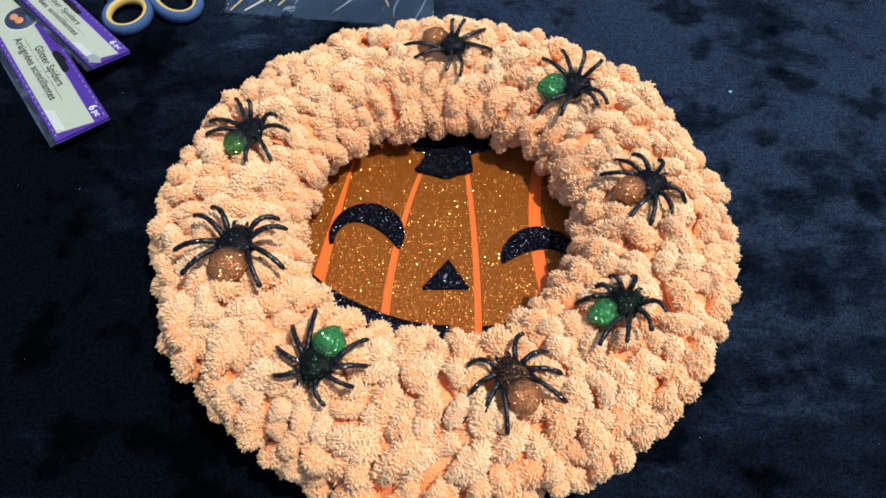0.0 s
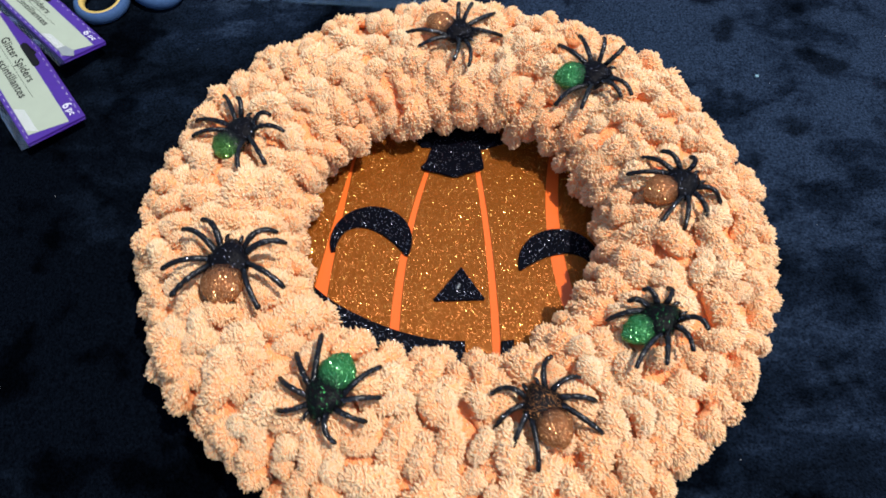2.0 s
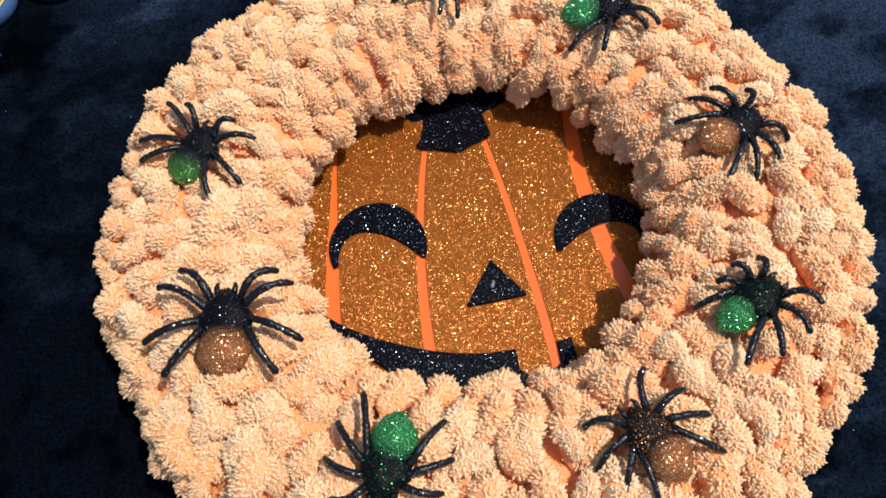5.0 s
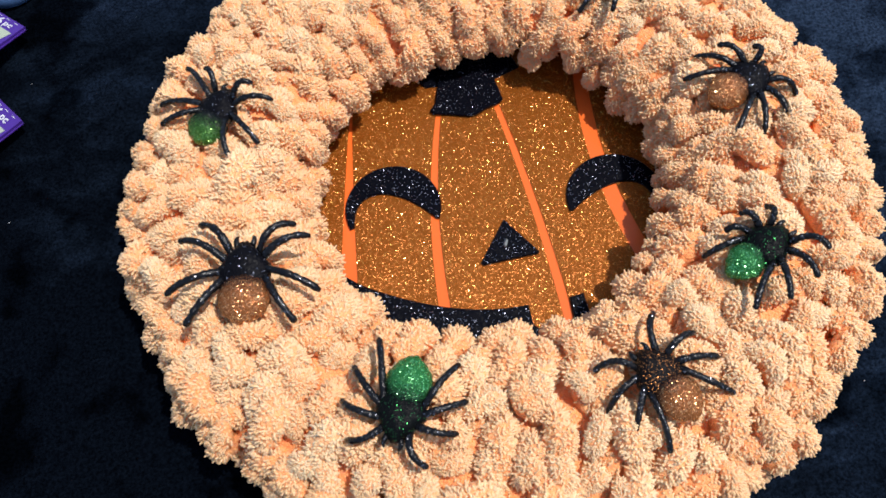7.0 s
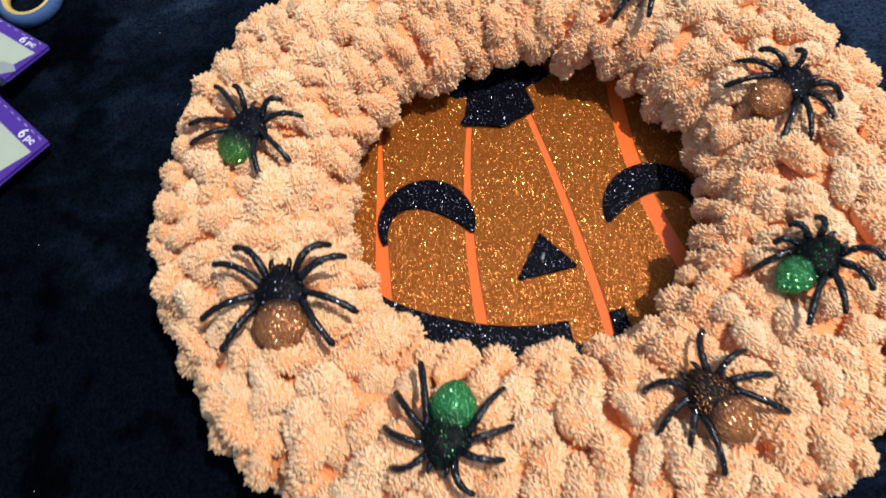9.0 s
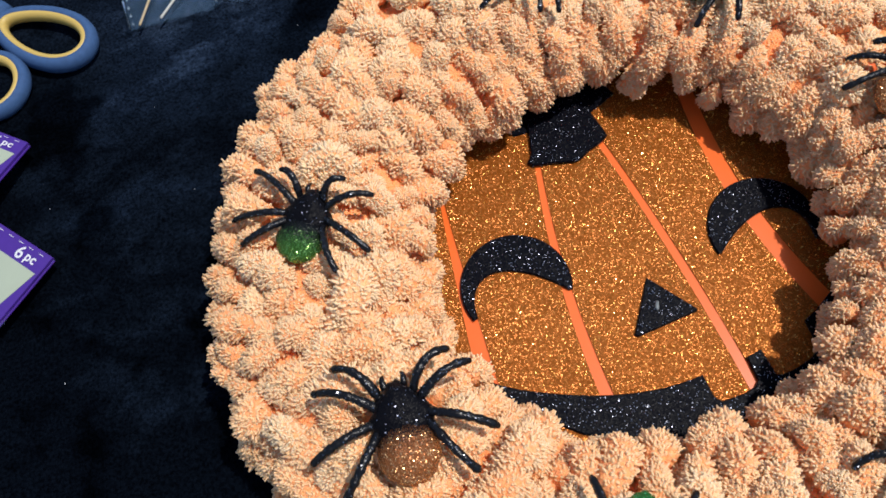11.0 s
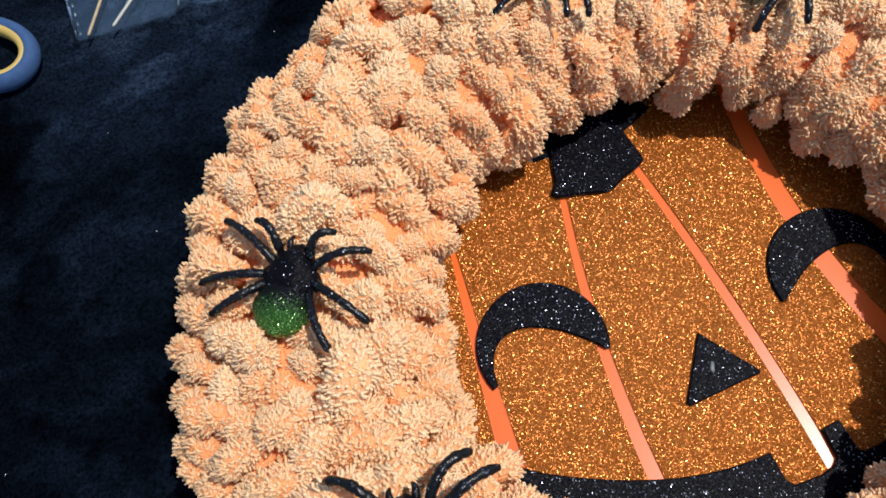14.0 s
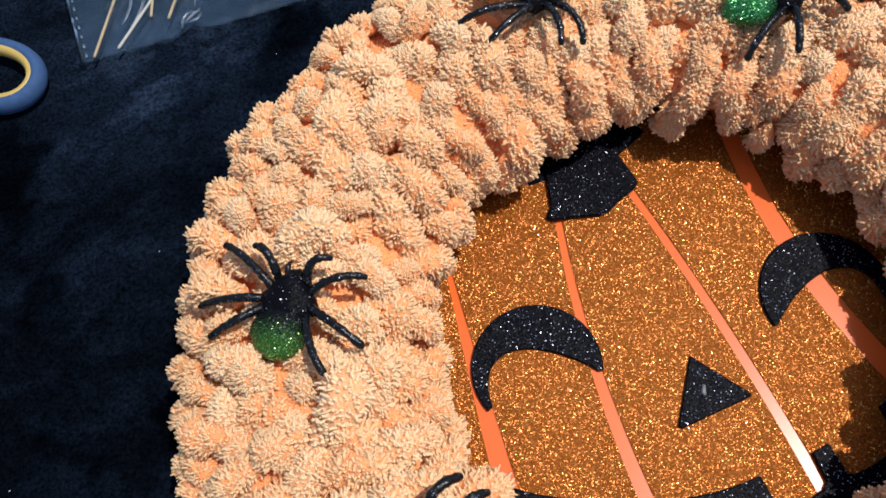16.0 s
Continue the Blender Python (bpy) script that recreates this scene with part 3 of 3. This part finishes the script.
def spider(label, x, y, heading, belly, chest, left, right, z=0.0550, size=1.0, fat=1.0, pitch=0.0, roll=0.0, broad=1.0):
    """A glitter spider; left and right: the bearing, reach and rise (mm) of each foot, front to back."""
    at = thing("toy_spider", label, "toy spider", pose(x, y, z, 0, 0, heading) @ pose(0, 0, 0, roll, pitch, 0) @ Matrix.Scale(size, 4), "spiders on the wreath")

    def chest_form(d):
        w = 0.0102 - 0.0056 * max(d.x, 0) ** 0.8
        p = Vector((0.0044 + 0.0106 * d.x, w * d.y, 0.0002 + 0.0056 * d.z))
        p.z += 0.0010 * math.exp(-((d.x - 0.55) / 0.3) ** 2) * max(d.z, 0)
        return p + d * rough_skin(p, 0.0009, 620)

    part("thorax", ball(18, 24, chest_form), chest, at)

    def belly_form(d):
        taper = 1.0 - (0.34 if broad == 1.0 else 0.14) * max(-d.x, 0) ** 1.6
        p = Vector((-0.0022 - 0.0063 * fat / broad + 0.0108 * fat * d.x, 0.0090 * fat * broad * d.y * taper, 0.0006 + 0.0070 * fat * d.z * taper))
        return p + d * rough_skin(p, 0.0008, 420)

    part("abdomen", ball(20, 24, belly_form), belly, at, "glittered abdomen")
    for s in (-1, 1):
        path = bezier((0.0125, s * 0.0028, 0.0008), (0.0150, s * 0.0036, 0.0016), (0.0162, s * 0.0036, 0.0014), (0.0172, s * 0.0028, 0.0004), 6)
        part("fang", tube(path, [0.0012, 0.0012, 0.0011, 0.0009, 0.0007, 0.0004], 8), PLASTIC, at)
    hips = [0.0100, 0.0068, 0.0036, 0.0006]
    for s, feet in ((1, left), (-1, right)):
        for k, (bearing, reach, rise) in enumerate(feet):
            b = radians(bearing) * s
            hip = Vector((hips[k], s * (0.0052 + 0.0008 * k), 0.0006))
            foot = Vector((reach / 1000 / size * math.cos(b), reach / 1000 / size * math.sin(b), rise / 1000 / size))
            d = foot - hip
            side = Vector((-d.y, d.x, 0)).normalized() * s
            sweep = (-0.0042, -0.0026, -0.0008, 0.0010)[k]
            knee1 = hip + d * 0.32 + Vector((0, 0, 0.0052)) + side * sweep * 0.7
            knee2 = hip + d * 0.70 + Vector((0, 0, 0.0056)) + side * sweep
            path = bezier(hip, knee1, knee2, foot, 28)
            radii = [0.00160 - 0.00034 * i / 27 + 0.00022 * rng.uniform(-1, 1) for i in range(28)]
            radii[-1] = 0.0009
            part("leg", tube(path, radii, 10), PLASTIC, at)
    return at


# a small bright orange spot beside one spider
bm = ball(12, 16, lambda d: Vector((0.1064 + 0.0046 * d.x + 0.0012 * d.y, 0.0166 + 0.0026 * d.y, 0.0515 + 0.0042 * d.z)) + d * rough_skin(d, 0.0008, 3.0))
part("orange_spot", bm, ORANGE_SPOT, wreath, "small bright orange spot in the yarn")

spider("black spider with a copper glitter abdomen, legs spread wide", -0.1203, -0.0455, 81, COPPER, SPECK_BLACK, [(38, 33, 0), (56, 34, 1), (97, 33, 0), (127, 30, 0)], [(43, 31, 1), (59, 32, 2), (103, 32, 0), (133, 29, 0)], z=0.0652, pitch=-2.8, roll=-1.3, size=1.12, fat=0.94, broad=1.15)
spider("black spider with a bright green glitter abdomen, head down", -0.0662, -0.1126, -117, GREEN, SPECK_GREEN, [(36, 25, -1), (76, 23, -2), (107, 24, -2), (140, 26, -1)], [(45, 25, -2), (80, 24, -1), (113, 25, -2), (144, 28, -1)], z=0.0692, pitch=3.9, roll=0.5)
spider("black spider speckled all over with copper glitter", 0.0317, -0.1257, 114, COPPER, SPECK_COPPER, [(43, 26, -3), (81, 24, -4), (112, 23, -1), (145, 26, -4)], [(35, 28, -3), (72, 23, 0), (103, 24, -2), (135, 27, -4)], z=0.0684, pitch=-1.4, roll=-2.4, size=0.96)
spider("black spider with a half green glitter abdomen set into the yarn", -0.1262, 0.0450, 52, GREEN_BLACK, SPECK_BLACK, [(39, 24, 5), (58, 34, -1), (97, 32, -2), (119, 27, 0)], [(33, 23, 5), (56, 29, 1), (101, 29, 0), (130, 26, 4)], z=0.0567, pitch=-7.7, roll=-7.0, size=0.97, fat=0.90, broad=1.26)
spider("black spider with a pale copper glitter abdomen", 0.1129, 0.0020, 20, COPPER, SPECK_BLACK, [(39, 18, 5), (85, 21, 3), (107, 25, -3), (141, 26, -2)], [(41, 26, -3), (79, 27, -1), (108, 27, 0), (136, 30, 2)], z=0.0590, pitch=1.5, roll=4.6, fat=0.97)
spider("black spider with a dark green glitter abdomen", 0.0874, -0.0815, 24, GREEN, SPECK_GREEN, [(38, 21, 1), (74, 16, 6), (107, 15, 4), (143, 22, -1)], [(46, 26, 5), (76, 25, 4), (109, 26, 5), (138, 28, 4)], z=0.0645, pitch=-6.8, roll=-10.3, fat=0.86)
spider("black spider with a brown copper glitter abdomen, near the bag", -0.0022, 0.1248, -28, COPPER, SPECK_BLACK, [(26, 31, -4), (58, 34, -3), (80, 20, 6), (104, 18, 4)], [(46, 31, 0), (63, 29, 4), (119, 26, -1), (148, 29, -2)], z=0.0562, pitch=3.5, size=0.92)
spider("black spider with a bright green glitter abdomen, turned sideways", 0.0746, 0.0819, -4, GREEN, SPECK_BLACK, [(35, 27, 4), (63, 25, 5), (96, 31, -1), (124, 28, 1)], [(34, 30, 0), (44, 26, 1), (99, 26, 3), (135, 27, -1)], z=0.0592, pitch=-9.3, roll=4.6)


# ---- spider packets ----
def letters(text, size, x, y, z, material, parent, label, squeeze=1.0):
    curve = bpy.data.curves.new("lettering", "FONT")
    curve.body, curve.size, curve.offset = text, size, 0.00013
    curve.space_character = 1.06
    tmp = new("lettering", curve)
    bpy.context.view_layer.update()
    mesh = bpy.data.meshes.new_from_object(tmp.evaluated_get(bpy.context.evaluated_depsgraph_get()))
    bpy.data.objects.remove(tmp)
    mesh.transform(Matrix.Translation((x, y, z)) @ Matrix.Diagonal((squeeze, 1, 1, 1)))
    mesh.materials.append(material)
    ob = new("lettering", mesh)
    ob.parent = parent
    return tagged(ob, label)


def rect(x0, y0, x1, y1, z0, z1, edge=0.0001):
    return slab([(x0, y0), (x1, y0), (x1, y1), (x0, y1)], z0, z1, edge)


def disc(x, y, r, z0, z1, squash=1.0, n=28):
    return slab([(x + r * math.cos(2 * math.pi * k / n), y + r * squash * math.sin(2 * math.pi * k / n)) for k in range(n)], z0, z1, 0.0001)


def packet(label, m, torn, H=0.0388):
    """An emptied packet: folded header card, its print, and the clear sleeve. x runs along the card to its end, y up it."""
    at = thing("spider_packet", label, "packaging", m, "empty spider packets")
    L, T = 0.168, 0.0008
    bm = bmesh.new()
    nu = 24
    top, low = [], []
    for i in range(nu + 1):
        u = -L + L * i / nu
        lift = 0.0012 * math.sin(i * 0.6) + 0.0008 * math.sin(i * 1.7 + 1)
        top.append([bm.verts.new((u + 0.002 * math.sin(v * 9), v * (H + 0.005) - 0.005, -0.0009 + 0.35 * lift * (1 - v))) for v in (0, 0.2, 0.5, 1.0)])
        low.append([bm.verts.new((u, v * (H + 0.005) - 0.005, -0.0022 + 0.3 * lift)) for v in (0, 0.2, 0.5, 1.0)])
    for i in range(nu):
        for k in range(3):
            bm.faces.new((top[i][k], top[i + 1][k], top[i + 1][k + 1], top[i][k + 1]))
            bm.faces.new((low[i][k], low[i][k + 1], low[i + 1][k + 1], low[i + 1][k]))
    part("sleeve", bm, SLEEVE, at, "crumpled clear plastic sleeve").visible_shadow = False
    part("header_card", rect(-L, 0, 0, H, -0.0008, T, 0.0003), PURPLE, at, "folded purple header card", smooth=False)
    part("back_flap", rect(-L, 0.0004, 0.0008, H - 0.0006, -0.0014, -0.0009), PURPLE, at, smooth=False)
    part("label_panel", slab([(-L + 0.004, 0.0040), (-0.0065, 0.0032), (-0.0015, 0.0286), (-0.05, 0.0292), (-L + 0.004, 0.0290)], T, T + 0.0002, 0.00005), CREAM, at, "pale cream printed panel", smooth=False)
    Z = T + 0.0003
    letters("Glitter Spiders", 0.0080, -0.0965, 0.0203, Z, INK, at, "black lettering", 0.95)
    letters("Araignées scintillantes", 0.0080, -0.1135, 0.0107, Z, INK, at, "black lettering", 0.985)
    part("rule", rect(-0.110, 0.0177, -0.034, 0.0180, T + 0.0002, Z), INK, at, smooth=False)
    letters("6", 0.0085, -0.0168, 0.0302, Z, WHITE, at, "white lettering", 1.0)
    letters("pc", 0.0062, -0.0112, 0.0312, Z, WHITE, at, "white lettering", 1.0)
    for i in range(26):
        u = -0.004 - i * 0.0063
        part("stitch", rect(u - 0.0026, 0.0367, u, 0.0370, T, T + 0.0002, 0.00004), WHITE, at, "white printed stitch" if i == 0 else "", smooth=False)
        part("stitch", rect(u - 0.0026, 0.0017, u, 0.0020, T, T + 0.0002, 0.00004), WHITE, at, smooth=False)
    for i in range(11):
        u = -0.0320 + i * 0.0020
        part("hatch_line", slab([(u, 0.0036), (u + 0.0008, 0.0036), (u + 0.0060, 0.0095), (u + 0.0052, 0.0095)], T + 0.0002, T + 0.0004, 0.00004), WHITE, at, "white hatched print" if i == 0 else "", smooth=False)
    part("emblem_rim", disc(-0.133, 0.0240, 0.0133, T + 0.0001, T + 0.0003), WHITE, at, "pale rim of the emblem")
    part("emblem", disc(-0.133, 0.0240, 0.0128, T + 0.0003, T + 0.00045), NAVY, at, "round dark blue emblem")
    part("emblem_shape", disc(-0.1315, 0.0215, 0.0036, T + 0.00045, T + 0.0006, 0.9), PEACH, at, "peach round shape")
    part("emblem_shape", disc(-0.1375, 0.0195, 0.0034, T + 0.00045, T + 0.0006, 0.9), PEACH, at)
    part("emblem_bar", rect(-0.1335, 0.0268, -0.1250, 0.0285, T + 0.00045, T + 0.0006), BLUE, at, "plain blue bar", smooth=False)
    hole = [(-0.0715 + 0.0100 * (1 if math.cos(q) > 0 else -1) + 0.0026 * math.cos(q), 0.0312 + 0.0026 * math.sin(q)) for q in [2 * math.pi * (k + 0.5) / 20 for k in range(20)]]
    hole = [p for p in hole if not (abs(p[0] + 0.0715) < 0.006 and p[1] > 0.0312)] + []
    peak = [(-0.0735, 0.0338), (-0.0728, 0.0352), (-0.0715, 0.0357), (-0.0702, 0.0352), (-0.0695, 0.0338)]
    hole = sorted(hole + peak, key=lambda p: math.atan2(p[1] - 0.0315, p[0] + 0.0715))
    part("hang_hole", slab(hole, T + 0.0002, T + 0.0005, 0.0002), INK, at, "dark hang hole", smooth=False)
    if torn:
        part("tape", slab([(-0.012, 0.0035), (-0.004, 0.0020), (0.001, 0.0090), (-0.004, 0.0125), (-0.011, 0.0105)], T + 0.0004, T + 0.0007, 0.0001), GREY, at, "scrap of grey tape", smooth=False)
    return at


packet("purple and cream header card from an empty spider packet", pose(-0.2700, 0.0790, 0.0112, 0, 0, -55), False)
packet("purple and cream spider packet card overlapping another, taped corner", pose(-0.2600, 0.1408, 0.0180, 0, 0, -46) @ pose(0, 0.0030, 0, -9, 0, 0) @ Matrix.Diagonal((1, 0.80, 1, 1)), True)

# ---- scissors ----
cutters = thing("scissors", "blue-handled scissors with yellow inner grips, lying closed", "scissors")


def loop_path(cx, cy, a, b, turn, z, n=48, egg=0.0):
    c, s = math.cos(radians(turn)), math.sin(radians(turn))
    pts = []
    for k in range(n):
        t = 2 * math.pi * k / n
        x, y = a * math.cos(t), b * math.sin(t) * (1 + egg * math.cos(t))
        pts.append((cx + x * c - y * s, cy + x * s + y * c, z))
    return pts


small = part("thumb_handle", tube(loop_path(-0.2487, 0.2105, 0.0166, 0.0177, 0, 0.0070), 0.0031, 14, True, 1.5), BLUE, cutters, "blue plastic thumb loop")
part("grip", tube(loop_path(-0.2487, 0.2105, 0.0143, 0.0157, 0, 0.0078), 0.0024, 12, True, 1.55), YELLOW, small, "yellow rubber lining")
part("arm", tube(bezier((-0.2600, 0.2260, 0.0075), (-0.2640, 0.2380, 0.0075), (-0.2690, 0.2580, 0.0080), (-0.2790, 0.2850, 0.0080), 10), [0.0075, 0.0086, 0.0090, 0.0090, 0.0088, 0.0086, 0.0086, 0.0086, 0.0084, 0.0080], 14, False, 0.7), BLUE, small)
big = part("finger_handle", tube(loop_path(-0.2172, 0.2287, 0.0266, 0.0146, -44, 0.0072, 56, 0.22), 0.0033, 14, True, 1.5), BLUE, cutters, "blue plastic finger loop")
part("grip", tube(loop_path(-0.2172, 0.2287, 0.0241, 0.0122, -44, 0.0080, 56, 0.22), 0.0024, 12, True, 1.55), YELLOW, big, "yellow rubber lining")
part("arm", tube(bezier((-0.2350, 0.2470, 0.0085), (-0.2440, 0.2570, 0.0090), (-0.2560, 0.2680, 0.0095), (-0.2750, 0.2860, 0.0095), 10), [0.0092, 0.0105, 0.0108, 0.0105, 0.0100, 0.0096, 0.0092, 0.0090, 0.0086, 0.0080], 14, False, 0.65), BLUE, big)
for dz, dx in ((0.0065, 0.0), (0.0085, 0.004)):
    bm = slab([(-0.2700 + dx, 0.2810), (-0.2840 + dx, 0.2740), (-0.3300 + dx, 0.3760), (-0.3270 + dx, 0.3770)][::-1], dz, dz + 0.0018, 0.0003)
    part("blade", bm, STEEL, cutters, "plain steel blade", smooth=False)
part("pivot", disc(-0.281, 0.2900, 0.0042, 0.0100, 0.0120), STEEL, cutters, "round steel pivot screw")

# ---- clear bag and its sticks ----
bm = bmesh.new()
nu, nv = 60, 70
BAG_W, BAG_L = 0.162, 0.220


def bag_point(u, v, top):
    """Bag film at u across and v up it, upper or lower sheet."""
    wav = noise.fractal(Vector((u * 22, v * 22, 5.0)), 1.0, 2.0, 3)
    edge = min(1.0, 6 * min(u, 1 - u, v, 1 - v) + 0.02)
    fold = 0.0035 * math.exp(-((u - 0.30 - 0.25 * v) / 0.03) ** 2) + 0.003 * math.exp(-((u - 0.80 + 0.3 * v) / 0.04) ** 2)
    x = -0.1755 + BAG_W * u + 0.010 * v
    lift = 0.008 * math.exp(-((u - 0.31) / 0.03) ** 2) * math.exp(-(v / 0.03) ** 2)
    y = 0.2150 - 0.0200 * u + BAG_L * v + 0.45 * lift
    if not top:
        return (x, y, 0.0040 + 0.0008 * wav)
    return (x, y, 0.0050 + edge * (0.0035 + 0.002 * wav + fold) + 0.3 * lift)


sheets = []
for top in (True, False):
    rows = [[bm.verts.new(bag_point(i / nu, j / nv, top)) for i in range(nu + 1)] for j in range(nv + 1)]
    for j in range(nv):
        for i in range(nu):
            bm.faces.new((rows[j][i], rows[j][i + 1], rows[j + 1][i + 1], rows[j + 1][i]))
    sheets.append(rows)
bag = thing("plastic_bag", "clear crinkled plastic bag holding thin sticks", "bag")
film = part("film", bm, FILM, bag, "clear shiny plastic film")
film.visible_shadow = False
part("side_seam", tube([(-0.1755 + 0.010 * j / 20, 0.2150 + BAG_L * j / 20, 0.0052) for j in range(21)], 0.0007, 6), FILM, bag, "pressed side seam")
part("side_seam", tube([(-0.0135 + 0.010 * j / 20, 0.1950 + BAG_L * j / 20, 0.0052) for j in range(21)], 0.0007, 6), FILM, bag)

for j in range(26):
    part("seam_dimple", tube([(-0.1733 + 0.010 * j / 40, 0.2172 + BAG_L * j / 40, 0.0056), (-0.1732 + 0.010 * j / 40, 0.2187 + BAG_L * j / 40, 0.0056)], 0.0004, 6), CREASE, bag, "heat-sealed dimple" if j == 0 else "")
creases = [
    [(0.285, 0.000), (0.290, 0.030), (0.315, 0.050), (0.345, 0.035)], [(0.300, 0.004), (0.315, 0.018), (0.330, 0.030), (0.350, 0.046)],
    [(0.290, 0.010), (0.322, 0.004), (0.340, 0.014), (0.345, 0.035)], [(0.335, 0.050), (0.350, 0.085), (0.365, 0.110), (0.372, 0.130)],
    [(0.13, 0.06), (0.17, 0.09), (0.19, 0.13), (0.18, 0.16)], [(0.15, 0.05), (0.19, 0.07), (0.23, 0.12), (0.22, 0.15)],
    [(0.52, 0.03), (0.60, 0.09), (0.64, 0.14), (0.74, 0.17)], [(0.82, 0.03), (0.80, 0.08), (0.84, 0.14), (0.90, 0.18)], [(0.90, 0.01), (0.94, 0.06), (0.95, 0.10), (0.97, 0.16)],
]
for line in creases:
    path = bezier(*[Vector(bag_point(u, v, True)) + Vector((0, 0, 0.0004)) for u, v in line], 12)
    part("crease", tube(path, [0.0001, 0.0003, 0.0005, 0.0006, 0.0006, 0.0007, 0.0006, 0.0006, 0.0005, 0.0004, 0.0003, 0.0001], 8, False, 0.6), CREASE, bag, "sharp shiny crease")


def stick(x0, y0, x1, y1, material, label, length=0.095):
    d = Vector((x1 - x0, y1 - y0, 0)).normalized()
    a = Vector((x0, y0, 0.0068))
    ob = part("thin_stick", tube([a, a + d * 0.001, a + d * (length - 0.001), a + d * length], [0.0005, 0.00066, 0.00066, 0.0005], 10), material)
    tagged(ob, label, "stick", "sticks in the bag")


stick(-0.1700, 0.2142, -0.1515, 0.2435, WOOD, "pale wooden stick lying in the clear bag")
stick(-0.1588, 0.2138, -0.1290, 0.2405, PAPER, "white paper stick lying in the clear bag")
stick(-0.1405, 0.2238, -0.1335, 0.2420, WOOD, "pale wooden stick lying in the clear bag")
stick(-0.1335, 0.2192, -0.1190, 0.2400, WOOD, "pale wooden stick lying in the clear bag")
stick(-0.0470, 0.2170, -0.0520, 0.2310, WOOD, "pale wooden stick lying in the clear bag", 0.07)

# ---- lint and glitter crumbs on the cloth ----
bm = bmesh.new()
for i in range(60):
    x, y = rng.uniform(-0.42, 0.36), rng.uniform(-0.26, 0.30)
    if math.hypot(x - CX, y - CY) < 0.19:
        continue
    m = Matrix.Translation((x, y, cloth_height(x, y) + 0.0004)) @ Matrix.Rotation(rng.uniform(0, 3), 4, "Z") @ Matrix.Diagonal((rng.uniform(0.6, 2.2), 1, 0.6, 1))
    bmesh.ops.create_icosphere(bm, subdivisions=1, radius=rng.uniform(0.00013, 0.00024), matrix=m)
tagged(part("lint", bm, WHITE), "tiny pale specks of lint on the cloth", "lint", kind="stuff")
bm = slab([(0.2005, 0.1280), (0.2030, 0.1285), (0.2035, 0.1300), (0.2010, 0.1305)][::-1], 0.0022, 0.0028, 0.0001)
tagged(part("paper_scrap", bm, PALE_BLUE), "tiny pale blue scrap on the cloth", "scrap")
